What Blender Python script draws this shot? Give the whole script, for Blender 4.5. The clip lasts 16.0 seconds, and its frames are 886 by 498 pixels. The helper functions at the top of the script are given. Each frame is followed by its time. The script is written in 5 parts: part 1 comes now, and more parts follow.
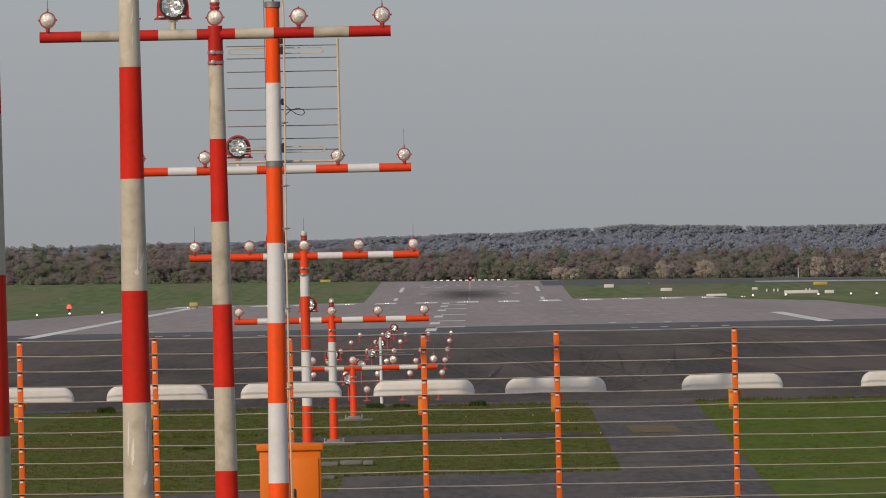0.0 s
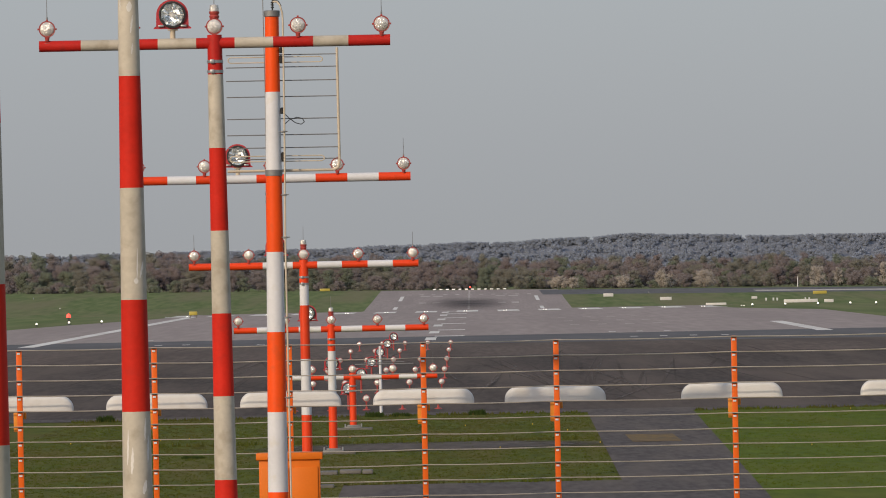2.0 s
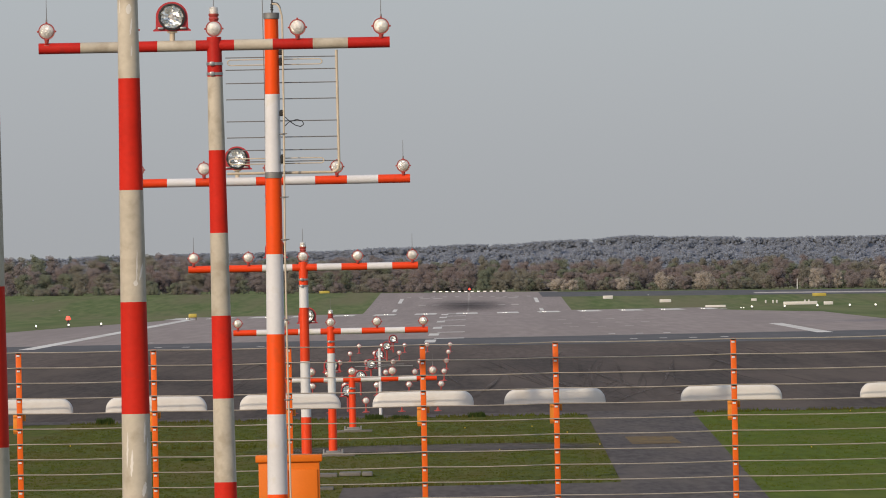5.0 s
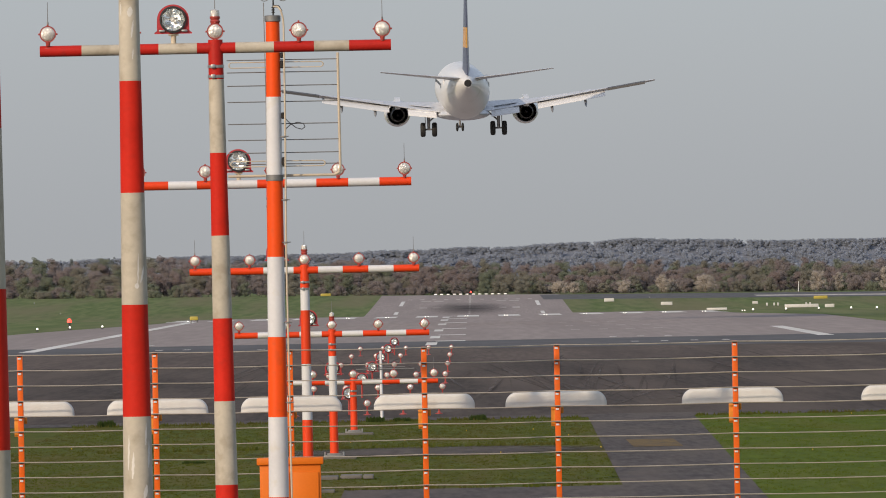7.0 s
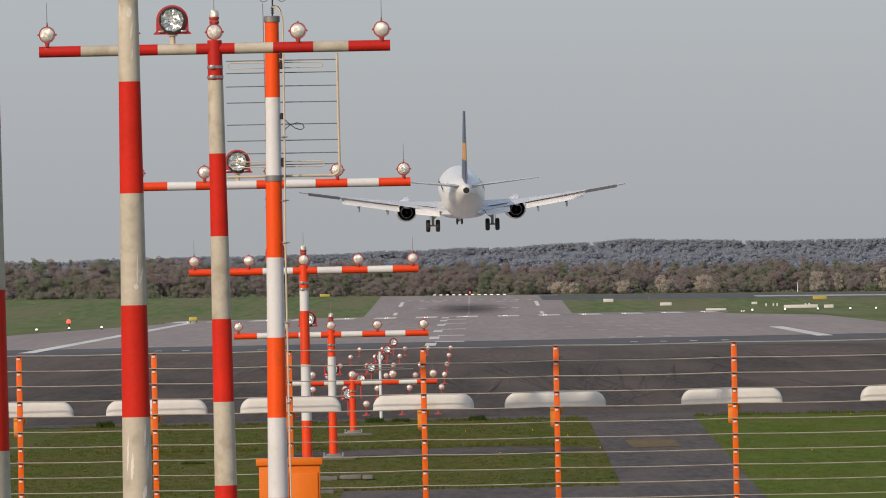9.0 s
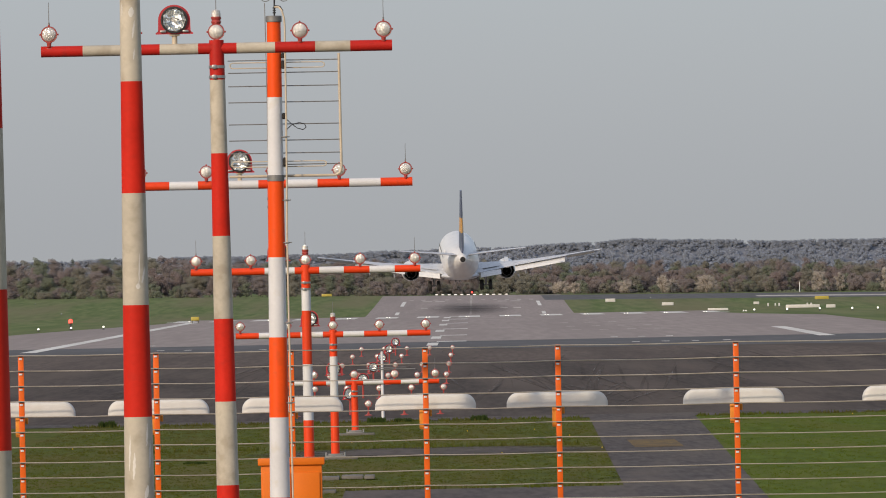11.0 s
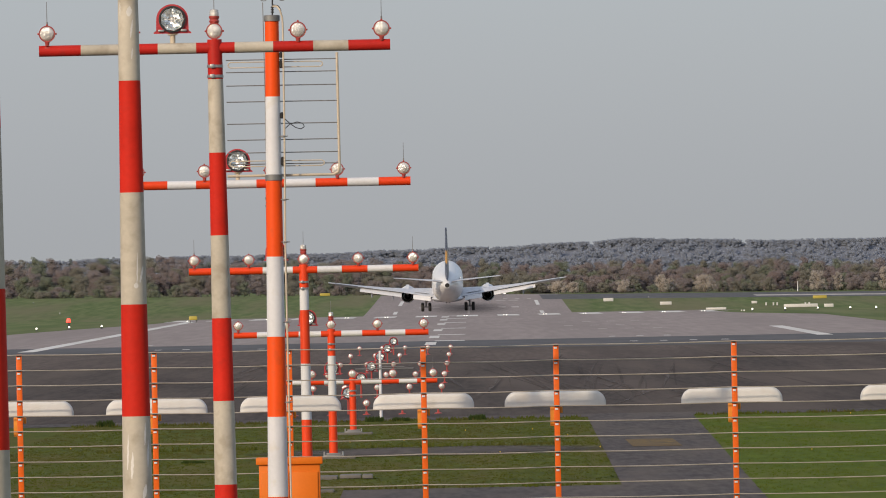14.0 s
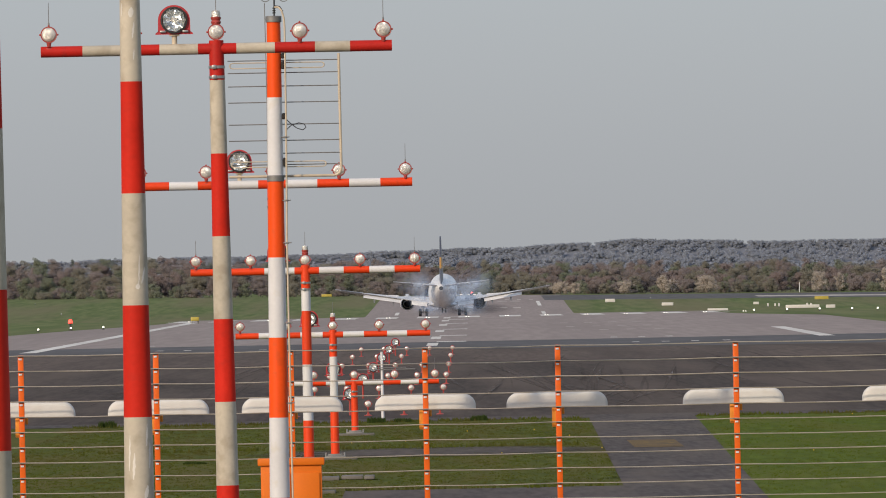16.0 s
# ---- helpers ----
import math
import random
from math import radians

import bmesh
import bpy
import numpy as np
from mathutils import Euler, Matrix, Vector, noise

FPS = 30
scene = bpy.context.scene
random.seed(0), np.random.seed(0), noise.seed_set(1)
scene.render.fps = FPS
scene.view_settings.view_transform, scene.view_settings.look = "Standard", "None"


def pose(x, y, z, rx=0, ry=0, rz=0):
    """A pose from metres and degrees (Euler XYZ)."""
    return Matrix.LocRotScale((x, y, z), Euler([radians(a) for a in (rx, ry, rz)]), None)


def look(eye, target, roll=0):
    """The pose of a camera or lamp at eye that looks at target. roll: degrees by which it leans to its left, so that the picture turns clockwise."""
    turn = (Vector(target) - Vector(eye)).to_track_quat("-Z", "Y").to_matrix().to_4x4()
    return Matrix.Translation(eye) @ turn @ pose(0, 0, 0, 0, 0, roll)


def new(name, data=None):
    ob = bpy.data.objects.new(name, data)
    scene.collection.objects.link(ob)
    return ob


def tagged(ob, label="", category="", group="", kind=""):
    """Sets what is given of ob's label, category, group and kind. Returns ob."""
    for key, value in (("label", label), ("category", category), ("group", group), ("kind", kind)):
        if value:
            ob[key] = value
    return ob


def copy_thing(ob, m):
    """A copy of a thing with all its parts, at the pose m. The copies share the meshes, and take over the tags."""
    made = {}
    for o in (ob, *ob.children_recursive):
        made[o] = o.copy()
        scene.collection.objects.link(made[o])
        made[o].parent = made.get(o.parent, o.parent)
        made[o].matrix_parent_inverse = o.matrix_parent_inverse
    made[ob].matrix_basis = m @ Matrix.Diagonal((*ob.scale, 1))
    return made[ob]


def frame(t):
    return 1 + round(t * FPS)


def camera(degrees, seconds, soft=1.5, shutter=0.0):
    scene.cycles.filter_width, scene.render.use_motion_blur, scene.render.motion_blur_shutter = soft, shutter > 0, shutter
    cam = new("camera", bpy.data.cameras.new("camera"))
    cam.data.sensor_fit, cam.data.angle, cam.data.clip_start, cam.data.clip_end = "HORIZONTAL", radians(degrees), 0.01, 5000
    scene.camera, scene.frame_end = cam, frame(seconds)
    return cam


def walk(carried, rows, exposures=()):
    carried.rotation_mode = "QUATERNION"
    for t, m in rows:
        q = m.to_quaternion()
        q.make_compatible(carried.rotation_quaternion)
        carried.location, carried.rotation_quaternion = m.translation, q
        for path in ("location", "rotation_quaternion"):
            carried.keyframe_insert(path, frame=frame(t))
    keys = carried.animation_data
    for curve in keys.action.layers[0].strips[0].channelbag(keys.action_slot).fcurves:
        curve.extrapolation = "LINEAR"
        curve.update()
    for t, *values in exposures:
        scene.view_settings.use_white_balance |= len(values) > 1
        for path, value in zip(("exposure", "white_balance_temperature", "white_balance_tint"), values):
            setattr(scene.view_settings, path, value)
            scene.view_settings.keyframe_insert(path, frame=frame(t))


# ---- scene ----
EYE = (0.0, 0.0, 4.0)
cam = camera(5.4175, 16.0, soft=1.0)
AIM = [
    (0.0, 0.008, 4.893), (0.5, -0.116, 5.164), (1.0, -0.018, 5.476), (1.5, -0.015, 5.623), (2.0, 0.083, 5.852),
    (2.5, 0.18, 6.072), (3.0, 0.257, 6.266), (3.5, 0.175, 6.258), (4.0, 0.18, 6.082), (6.5, 0.027, 6.261),
    (7.0, 0.01, 6.382), (7.5, 0.002, 6.464), (8.0, 0.039, 6.427), (8.5, 0.116, 6.536), (9.0, 0.095, 6.444),
    (11.5, -0.127, 6.412), (12.0, -0.073, 6.383), (12.5, -0.0, 6.354), (13.0, -0.0, 6.354), (13.5, 0.112, 6.37),
    (14.0, 0.094, 6.352), (14.5, -0.074, 6.318), (15.0, -0.175, 6.367), (15.5, -0.109, 6.448), (16.0, -0.09, 6.448)]
walk(cam, [(t, look(EYE, (x, 1000.0, z), -1.15)) for t, x, z in AIM], exposures=[(0.0, -0.24), (1.0, -0.16), (2.0, -0.11), (3.0, -0.07), (4.0, -0.01), (6.5, 0.03), (16.0, 0.03)])

# ---- light: low evening sun from behind, hazy sky ----
SUN_AZ, SUN_EL = 219.0, 24.0
world = bpy.data.worlds.new("sky")
scene.world = world
world.use_nodes = True
wn = world.node_tree
sky = wn.nodes.new("ShaderNodeTexSky")
sky.sky_type = "NISHITA"
sky.sun_disc = False
sky.sun_elevation, sky.sun_rotation = radians(SUN_EL), radians(SUN_AZ)
sky.air_density, sky.dust_density, sky.ozone_density = 1.0, 2.0, 2.0
# the sky's light under a thick even haze
haze, both = wn.nodes.new("ShaderNodeBackground"), wn.nodes.new("ShaderNodeAddShader")
haze.inputs[1].default_value = 1.0
w_co, w_sep, w_ramp = (wn.nodes.new("ShaderNode" + k) for k in ("TexCoord", "SeparateXYZ", "ValToRGB"))
wn.links.new(w_co.outputs["Generated"], w_sep.inputs[0])
wn.links.new(w_sep.outputs[2], w_ramp.inputs[0])
w_ramp.color_ramp.elements[0].position, w_ramp.color_ramp.elements[1].position = 0.0, 0.035
w_ramp.color_ramp.elements[0].color, w_ramp.color_ramp.elements[1].color = (0.312, 0.320, 0.345, 1), (0.294, 0.318, 0.372, 1)
wn.links.new(w_ramp.outputs[0], haze.inputs[0])
wn.links.new(sky.outputs[0], wn.nodes["Background"].inputs[0])
wn.nodes["Background"].inputs[1].default_value = 0.05
wn.links.new(wn.nodes["Background"].outputs[0], both.inputs[0])
wn.links.new(haze.outputs[0], both.inputs[1])
wn.links.new(both.outputs[0], wn.nodes["World Output"].inputs[0])
sun = new("sun", bpy.data.lights.new("sun", "SUN"))
sun.data.energy, sun.data.angle, sun.data.color = 2.75, radians(1.2), (1.0, 0.80, 0.58)
sun_way = Vector((math.sin(radians(SUN_AZ)) * math.cos(radians(SUN_EL)),
                  math.cos(radians(SUN_AZ)) * math.cos(radians(SUN_EL)), math.sin(radians(SUN_EL))))
sun.matrix_basis = look(sun_way * 50, (0, 0, 0))


# ---- materials ----
def mat(name, color, rough=0.6, metal=0.0, var=0.12, scale=3.0, bump=0.0, spec=0.5, dirt=None, dirt_scale=1.0, dirt_cut=0.55, dirt_amt=0.5, per_object=0.0):
    """A surface with variation at two scales; dirt is a second colour in patches."""
    m = bpy.data.materials.new(name)
    m.use_nodes = True
    nt = m.node_tree
    b = nt.nodes["Principled BSDF"]
    b.inputs["Roughness"].default_value, b.inputs["Metallic"].default_value = rough, metal
    b.inputs["Specular IOR Level"].default_value = spec
    co = nt.nodes.new("ShaderNodeTexCoord")
    n1, n2 = nt.nodes.new("ShaderNodeTexNoise"), nt.nodes.new("ShaderNodeTexNoise")
    n1.inputs["Scale"].default_value, n2.inputs["Scale"].default_value = scale, scale * 11
    n1.inputs["Detail"].default_value, n2.inputs["Detail"].default_value = 5, 3
    for n in (n1, n2):
        nt.links.new(co.outputs["Object"], n.inputs["Vector"])
    mix = nt.nodes.new("ShaderNodeMath")
    mix.operation = "MULTIPLY_ADD"
    nt.links.new(n2.outputs[0], mix.inputs[0])
    mix.inputs[1].default_value = 0.5
    nt.links.new(n1.outputs[0], mix.inputs[2])
    ramp = nt.nodes.new("ShaderNodeValToRGB")
    ramp.color_ramp.elements[0].position, ramp.color_ramp.elements[1].position = 0.45, 1.05
    ramp.color_ramp.elements[0].color = (*[c * (1 - var) for c in color], 1)
    ramp.color_ramp.elements[1].color = (*[min(1, c * (1 + var)) for c in color], 1)
    nt.links.new(mix.outputs[0], ramp.inputs[0])
    out = ramp.outputs[0]
    if dirt:
        n3 = nt.nodes.new("ShaderNodeTexNoise")
        n3.inputs["Scale"].default_value, n3.inputs["Detail"].default_value = dirt_scale, 6
        nt.links.new(co.outputs["Object"], n3.inputs["Vector"])
        r3 = nt.nodes.new("ShaderNodeValToRGB")
        r3.color_ramp.elements[0].position, r3.color_ramp.elements[1].position = dirt_cut, dirt_cut + 0.15
        r3.color_ramp.elements[1].color = (dirt_amt, dirt_amt, dirt_amt, 1)
        nt.links.new(n3.outputs[0], r3.inputs[0])
        mx = nt.nodes.new("ShaderNodeMixRGB")
        nt.links.new(r3.outputs[0], mx.inputs[0])
        nt.links.new(out, mx.inputs[1])
        mx.inputs[2].default_value = (*dirt, 1)
        out = mx.outputs[0]
    if per_object:
        oi, hs, mr = nt.nodes.new("ShaderNodeObjectInfo"), nt.nodes.new("ShaderNodeHueSaturation"), nt.nodes.new("ShaderNodeMapRange")
        nt.links.new(oi.outputs["Random"], mr.inputs[0])
        mr.inputs[3].default_value, mr.inputs[4].default_value = 1 - per_object, 1 + per_object
        nt.links.new(mr.outputs[0], hs.inputs["Value"])
        nt.links.new(out, hs.inputs["Color"])
        out = hs.outputs[0]
    nt.links.new(out, b.inputs["Base Color"])
    if bump:
        bp = nt.nodes.new("ShaderNodeBump")
        bp.inputs["Strength"].default_value, bp.inputs["Distance"].default_value = bump, 0.02
        nt.links.new(mix.outputs[0], bp.inputs["Height"])
        nt.links.new(bp.outputs[0], b.inputs["Normal"])
    return m


def glow(name, color, strength):
    m = bpy.data.materials.new(name)
    m.use_nodes = True
    b = m.node_tree.nodes["Principled BSDF"]
    b.inputs["Base Color"].default_value = (*color, 1)
    b.inputs["Emission Color"].default_value = (*color, 1)
    b.inputs["Emission Strength"].default_value = strength
    return m


RED = mat("faded_red_paint", (0.57, 0.025, 0.013), 0.6, spec=0.12, var=0.12, scale=2.0, dirt=(0.40, 0.03, 0.02), dirt_scale=5, dirt_cut=0.6, per_object=0.06)
RED_BAR = mat("dark_faded_red_paint", (0.48, 0.020, 0.014), 0.5, spec=0.2, var=0.15, scale=3.0, dirt=(0.24, 0.03, 0.025), dirt_scale=5, dirt_cut=0.55, per_object=0.06)
CREAM = mat("weathered_cream_paint", (0.50, 0.455, 0.375), 0.6, var=0.12, scale=2.0, spec=0.25, dirt=(0.36, 0.31, 0.24), dirt_scale=5, dirt_cut=0.5, dirt_amt=0.7, per_object=0.05)
VERMILION = mat("vermilion_paint", (0.74, 0.056, 0.010), 0.45, spec=0.3, var=0.08, scale=2.0, dirt=(0.5, 0.06, 0.02), dirt_scale=6, dirt_cut=0.6, per_object=0.05)
ORANGE = mat("traffic_orange_paint", (0.86, 0.085, 0.006), 0.5, spec=0.25, var=0.06, scale=2.0, dirt=(0.6, 0.09, 0.02), dirt_scale=6, dirt_cut=0.62, per_object=0.05)
WHITE = mat("white_paint", (0.66, 0.665, 0.69), 0.5, spec=0.3, var=0.07, scale=2.0, dirt=(0.6, 0.57, 0.5), dirt_scale=5, dirt_cut=0.6, dirt_amt=0.6, per_object=0.03)
SCUFF = mat("bare_white_scuff", (0.66, 0.64, 0.60), 0.6, var=0.1)
BOX_ORANGE = mat("cabinet_orange_paint", (0.70, 0.160, 0.008), 0.55, spec=0.25, var=0.06, dirt=(0.6, 0.16, 0.02), dirt_scale=3, dirt_cut=0.6)
POST_ORANGE = mat("post_orange_paint", (0.74, 0.125, 0.010), 0.5, spec=0.25, var=0.1, dirt=(0.5, 0.14, 0.03), dirt_scale=8, dirt_cut=0.58)
BRACKET = mat("ochre_bracket_paint", (0.66, 0.25, 0.03), 0.55, var=0.12, spec=0.25, dirt=(0.4, 0.2, 0.05), dirt_scale=9, dirt_cut=0.55)
STEEL = mat("galvanised_steel", (0.42, 0.42, 0.42), 0.4, 0.8, var=0.15, scale=8)
ZINC = mat("dull_zinc", (0.22, 0.22, 0.22), 0.6, 0.5, var=0.15, scale=8)
WIRE = mat("aged_wire", (0.50, 0.44, 0.36), 0.4, 0.6, var=0.2, scale=5)
BEIGE = mat("beige_plastic_tube", (0.55, 0.47, 0.36), 0.5, var=0.1, scale=6)
BLACK = mat("black_rubber", (0.02, 0.02, 0.022), 0.6, var=0.2, scale=6)
SHIELD_RED = mat("flasher_shield_red", (0.46, 0.045, 0.055), 0.5, var=0.12, scale=12, spec=0.3)
LAMP_RED = mat("lamp_housing_red", (0.36, 0.050, 0.042), 0.45, var=0.15, scale=20, dirt=(0.30, 0.08, 0.06), dirt_scale=30, dirt_cut=0.55)
MIRROR = mat("lamp_reflector", (0.88, 0.91, 0.94), 0.22, 1.0, var=0.10, scale=16)
LENS = mat("prismatic_lamp_glass", (0.76, 0.73, 0.68), 0.16, 0.50, var=0.30, scale=18, bump=0.6)
RADOME = mat("white_fibreglass", (0.62, 0.615, 0.60), 0.5, spec=0.3, var=0.06, scale=1.2, dirt=(0.50, 0.46, 0.40), dirt_scale=2.5, dirt_cut=0.55, dirt_amt=0.5, per_object=0.04)
CONCRETE = mat("weathered_concrete", (0.13, 0.125, 0.11), 0.85, var=0.2, scale=6, bump=0.2)


def ground_mat(name, c1, c2, c3, small, large, rough=0.9, bump=0.3, stretch=(1, 1, 1), amt=0.6, spec=0.08):
    """Ground cover: three colours mixed by a fine and a coarse noise."""
    m = bpy.data.materials.new(name)
    m.use_nodes = True
    nt = m.node_tree
    b = nt.nodes["Principled BSDF"]
    b.inputs["Roughness"].default_value = rough
    b.inputs["Specular IOR Level"].default_value = spec
    co, mp = nt.nodes.new("ShaderNodeTexCoord"), nt.nodes.new("ShaderNodeMapping")
    mp.inputs["Scale"].default_value = stretch
    nt.links.new(co.outputs["Object"], mp.inputs[0])
    fine, coarse = nt.nodes.new("ShaderNodeTexNoise"), nt.nodes.new("ShaderNodeTexNoise")
    fine.inputs["Scale"].default_value, coarse.inputs["Scale"].default_value = small, large
    fine.inputs["Detail"].default_value, coarse.inputs["Detail"].default_value = 6, 8
    nt.links.new(mp.outputs[0], fine.inputs["Vector"])
    nt.links.new(mp.outputs[0], coarse.inputs["Vector"])
    r1, r2 = nt.nodes.new("ShaderNodeValToRGB"), nt.nodes.new("ShaderNodeValToRGB")
    r1.color_ramp.elements[0].position, r1.color_ramp.elements[1].position = 0.35, 0.65
    r1.color_ramp.elements[0].color, r1.color_ramp.elements[1].color = (*c1, 1), (*c2, 1)
    r2.color_ramp.elements[0].position, r2.color_ramp.elements[1].position = 0.44, 0.64
    r2.color_ramp.elements[1].color = (amt, amt, amt, 1)
    nt.links.new(fine.outputs[0], r1.inputs[0])
    nt.links.new(coarse.outputs[0], r2.inputs[0])
    mx = nt.nodes.new("ShaderNodeMixRGB")
    nt.links.new(r2.outputs[0], mx.inputs[0])
    nt.links.new(r1.outputs[0], mx.inputs[1])
    mx.inputs[2].default_value = (*c3, 1)
    nt.links.new(mx.outputs[0], b.inputs["Base Color"])
    if bump:
        bp = nt.nodes.new("ShaderNodeBump")
        bp.inputs["Strength"].default_value, bp.inputs["Distance"].default_value = bump, 0.05
        nt.links.new(fine.outputs[0], bp.inputs["Height"])
        nt.links.new(bp.outputs[0], b.inputs["Normal"])
    return m


GRASS = ground_mat("spring_grass", (0.060, 0.076, 0.009), (0.094, 0.112, 0.013), (0.108, 0.094, 0.022), 3.5, 0.7, stretch=(1, 0.10, 1), amt=0.75)
LUSH = ground_mat("lush_spring_grass", (0.064, 0.098, 0.007), (0.098, 0.138, 0.010), (0.112, 0.120, 0.018), 3.5, 0.6, stretch=(1, 0.10, 1), amt=0.6)
ASPHALT = ground_mat("dark_asphalt", (0.053, 0.044, 0.040), (0.085, 0.070, 0.062), (0.124, 0.100, 0.086), 5.0, 0.35, stretch=(1, 0.05, 1), bump=0.1, amt=0.8)
RUNWAY = ground_mat("pale_runway_concrete", (0.275, 0.240, 0.232), (0.325, 0.286, 0.276), (0.250, 0.220, 0.213), 1.6, 0.16, stretch=(1, 0.03, 1), bump=0.05)
SHOULDER = ground_mat("old_asphalt_strip", (0.070, 0.062, 0.061), (0.112, 0.100, 0.098), (0.138, 0.118, 0.106), 6.0, 0.9, stretch=(1, 0.08, 1), bump=0.1)
PAINT = ground_mat("runway_paint", (0.62, 0.62, 0.60), (0.72, 0.72, 0.70), (0.50, 0.49, 0.47), 0.6, 0.15, stretch=(1, 0.3, 1), bump=0)
RUBBER = ground_mat("rubber_deposit", (0.040, 0.038, 0.042), (0.060, 0.056, 0.060), (0.080, 0.075, 0.078), 0.4, 0.03, stretch=(1, 0.05, 1), bump=0)


def soft_edge(m, amount, scale, power="SPHERICAL"):
    """Lets a stain or veil fade towards its rim, broken up by noise."""
    nt = m.node_tree
    co, mp, gr, no, mu, am = (nt.nodes.new("ShaderNode" + k) for k in ("TexCoord", "Mapping", "TexGradient", "TexNoise", "Math", "Math"))
    mp.inputs["Location"].default_value, mp.inputs["Scale"].default_value = (-1, -1, -1), (2, 2, 2)
    nt.links.new(co.outputs["Generated"], mp.inputs[0])
    gr.gradient_type = power
    nt.links.new(mp.outputs[0], gr.inputs[0])
    nt.links.new(co.outputs["Object"], no.inputs["Vector"])
    no.inputs["Scale"].default_value, no.inputs["Detail"].default_value = scale, 5
    mu.operation = am.operation = "MULTIPLY"
    mu.use_clamp = am.use_clamp = True
    nt.links.new(gr.outputs[1], mu.inputs[0])
    nt.links.new(no.outputs[0], mu.inputs[1])
    nt.links.new(mu.outputs[0], am.inputs[0])
    am.inputs[1].default_value = amount
    nt.links.new(am.outputs[0], nt.nodes["Principled BSDF"].inputs["Alpha"])


soft_edge(RUBBER, 1.3, 0.08)
BROWN_ASPHALT = ground_mat("brown_asphalt", (0.100, 0.081, 0.072), (0.142, 0.115, 0.101), (0.078, 0.064, 0.057), 4.0, 0.30, stretch=(1, 0.04, 1), bump=0.1, amt=0.8)
BLUE_ASPHALT = ground_mat("blue_grey_asphalt", (0.110, 0.112, 0.120), (0.135, 0.136, 0.144), (0.090, 0.090, 0.096), 1.2, 0.3, stretch=(1, 0.15, 1), bump=0.1)
# far grass, with haze blended into its patchy colours
MEADOW = ground_mat("hazed_meadow_grass", (0.088, 0.128, 0.040), (0.150, 0.182, 0.074), (0.172, 0.158, 0.090), 0.35, 0.05, stretch=(1, 0.05, 1), bump=0, amt=0.75)
WORN = ground_mat("worn_runway_paint", (0.40, 0.37, 0.35), (0.50, 0.47, 0.45), (0.30, 0.27, 0.25), 0.3, 0.05, stretch=(1, 0.1, 1), bump=0)
YELLOW_PAINT = ground_mat("worn_yellow_paint", (0.26, 0.17, 0.05), (0.10, 0.085, 0.07), (0.085, 0.075, 0.068), 5, 1.1, bump=0)


# ---- mesh helpers ----
def part(name, bm, material, parent=None, label="", smooth=True):
    me = bpy.data.meshes.new(name)
    bm.to_mesh(me)
    bm.free()
    me.materials.append(material)
    if smooth:
        me.polygons.foreach_set("use_smooth", [True] * len(me.polygons))
        me.set_sharp_from_angle(angle=radians(35))
    ob = new(name, me)
    ob.parent = parent
    return tagged(ob, label=label) if label else ob


def again(src, name, parent, m):
    """Another part on the mesh of src."""
    ob = new(name, src.data)
    ob.parent = parent
    ob.matrix_basis = m
    if "label" in src:
        ob["label"] = src["label"]
    return ob


def empty(name, label, category, m=None, group="", kind=""):
    ob = new(name)
    ob.empty_display_size = 0.2
    if m is not None:
        ob.matrix_basis = m
    return tagged(ob, label, category, group, kind)


def cyl(bm, p0, p1, r0, r1=None, n=16, caps=True):
    """A tapered tube from p0 to p1."""
    p0, p1 = Vector(p0), Vector(p1)
    r1 = r0 if r1 is None else r1
    q = (p1 - p0).to_track_quat("Z", "Y").to_matrix()
    rings = []
    for p, r in ((p0, r0), (p1, r1)):
        rings.append([bm.verts.new(p + q @ Vector((r * math.cos(a), r * math.sin(a), 0))) for a in (2 * math.pi * k / n for k in range(n))])
    for k in range(n):
        bm.faces.new((rings[0][k], rings[0][(k + 1) % n], rings[1][(k + 1) % n], rings[1][k]))
    if caps:
        bm.faces.new(rings[0][::-1])
        bm.faces.new(rings[1])
    return bm


def loft(bm, rings, close=True):
    """Faces between rings of equally many points."""
    vs = [[bm.verts.new(p) for p in r] for r in rings]
    n = len(vs[0])
    for a, b in zip(vs, vs[1:]):
        for k in range(n):
            bm.faces.new((a[k], a[(k + 1) % n], b[(k + 1) % n], b[k]))
    if close:
        bm.faces.new(vs[0][::-1])
        bm.faces.new(vs[-1])
    return bm


def lathe(bm, profile, origin=(0, 0, 0), axis="Y", n=20, close=True):
    """Turns (radius, along) pairs about an axis through origin."""
    o = Vector(origin)
    rings = []
    for r, a in profile:
        ring = []
        for k in range(n):
            c, s = r * math.cos(2 * math.pi * k / n), r * math.sin(2 * math.pi * k / n)
            ring.append(o + {"Y": Vector((c, a, s)), "Z": Vector((c, s, a)), "X": Vector((a, c, s))}[axis])
        rings.append(ring)
    return loft(bm, rings, close)


def box(bm, c, s, bevel=0.0):
    """A box of size s at c, with bevelled edges."""
    v = bmesh.ops.create_cube(bm, size=1.0, matrix=Matrix.Translation(c) @ Matrix.Diagonal((*s, 1)))["verts"]
    if bevel:
        edges = list({e for x in v for e in x.link_edges})
        bmesh.ops.bevel(bm, geom=edges, offset=bevel, segments=2, affect="EDGES", profile=0.5)
    return bm


def pipe(bm, pts, r, n=8):
    for a, b in zip(pts, pts[1:]):
        cyl(bm, a, b, r, r, n)
    return bm


# ---- ground ----
def smooth(a, b, v):
    u = min(1.0, max(0.0, (v - a) / (b - a)))
    return u * u * (3 - 2 * u)


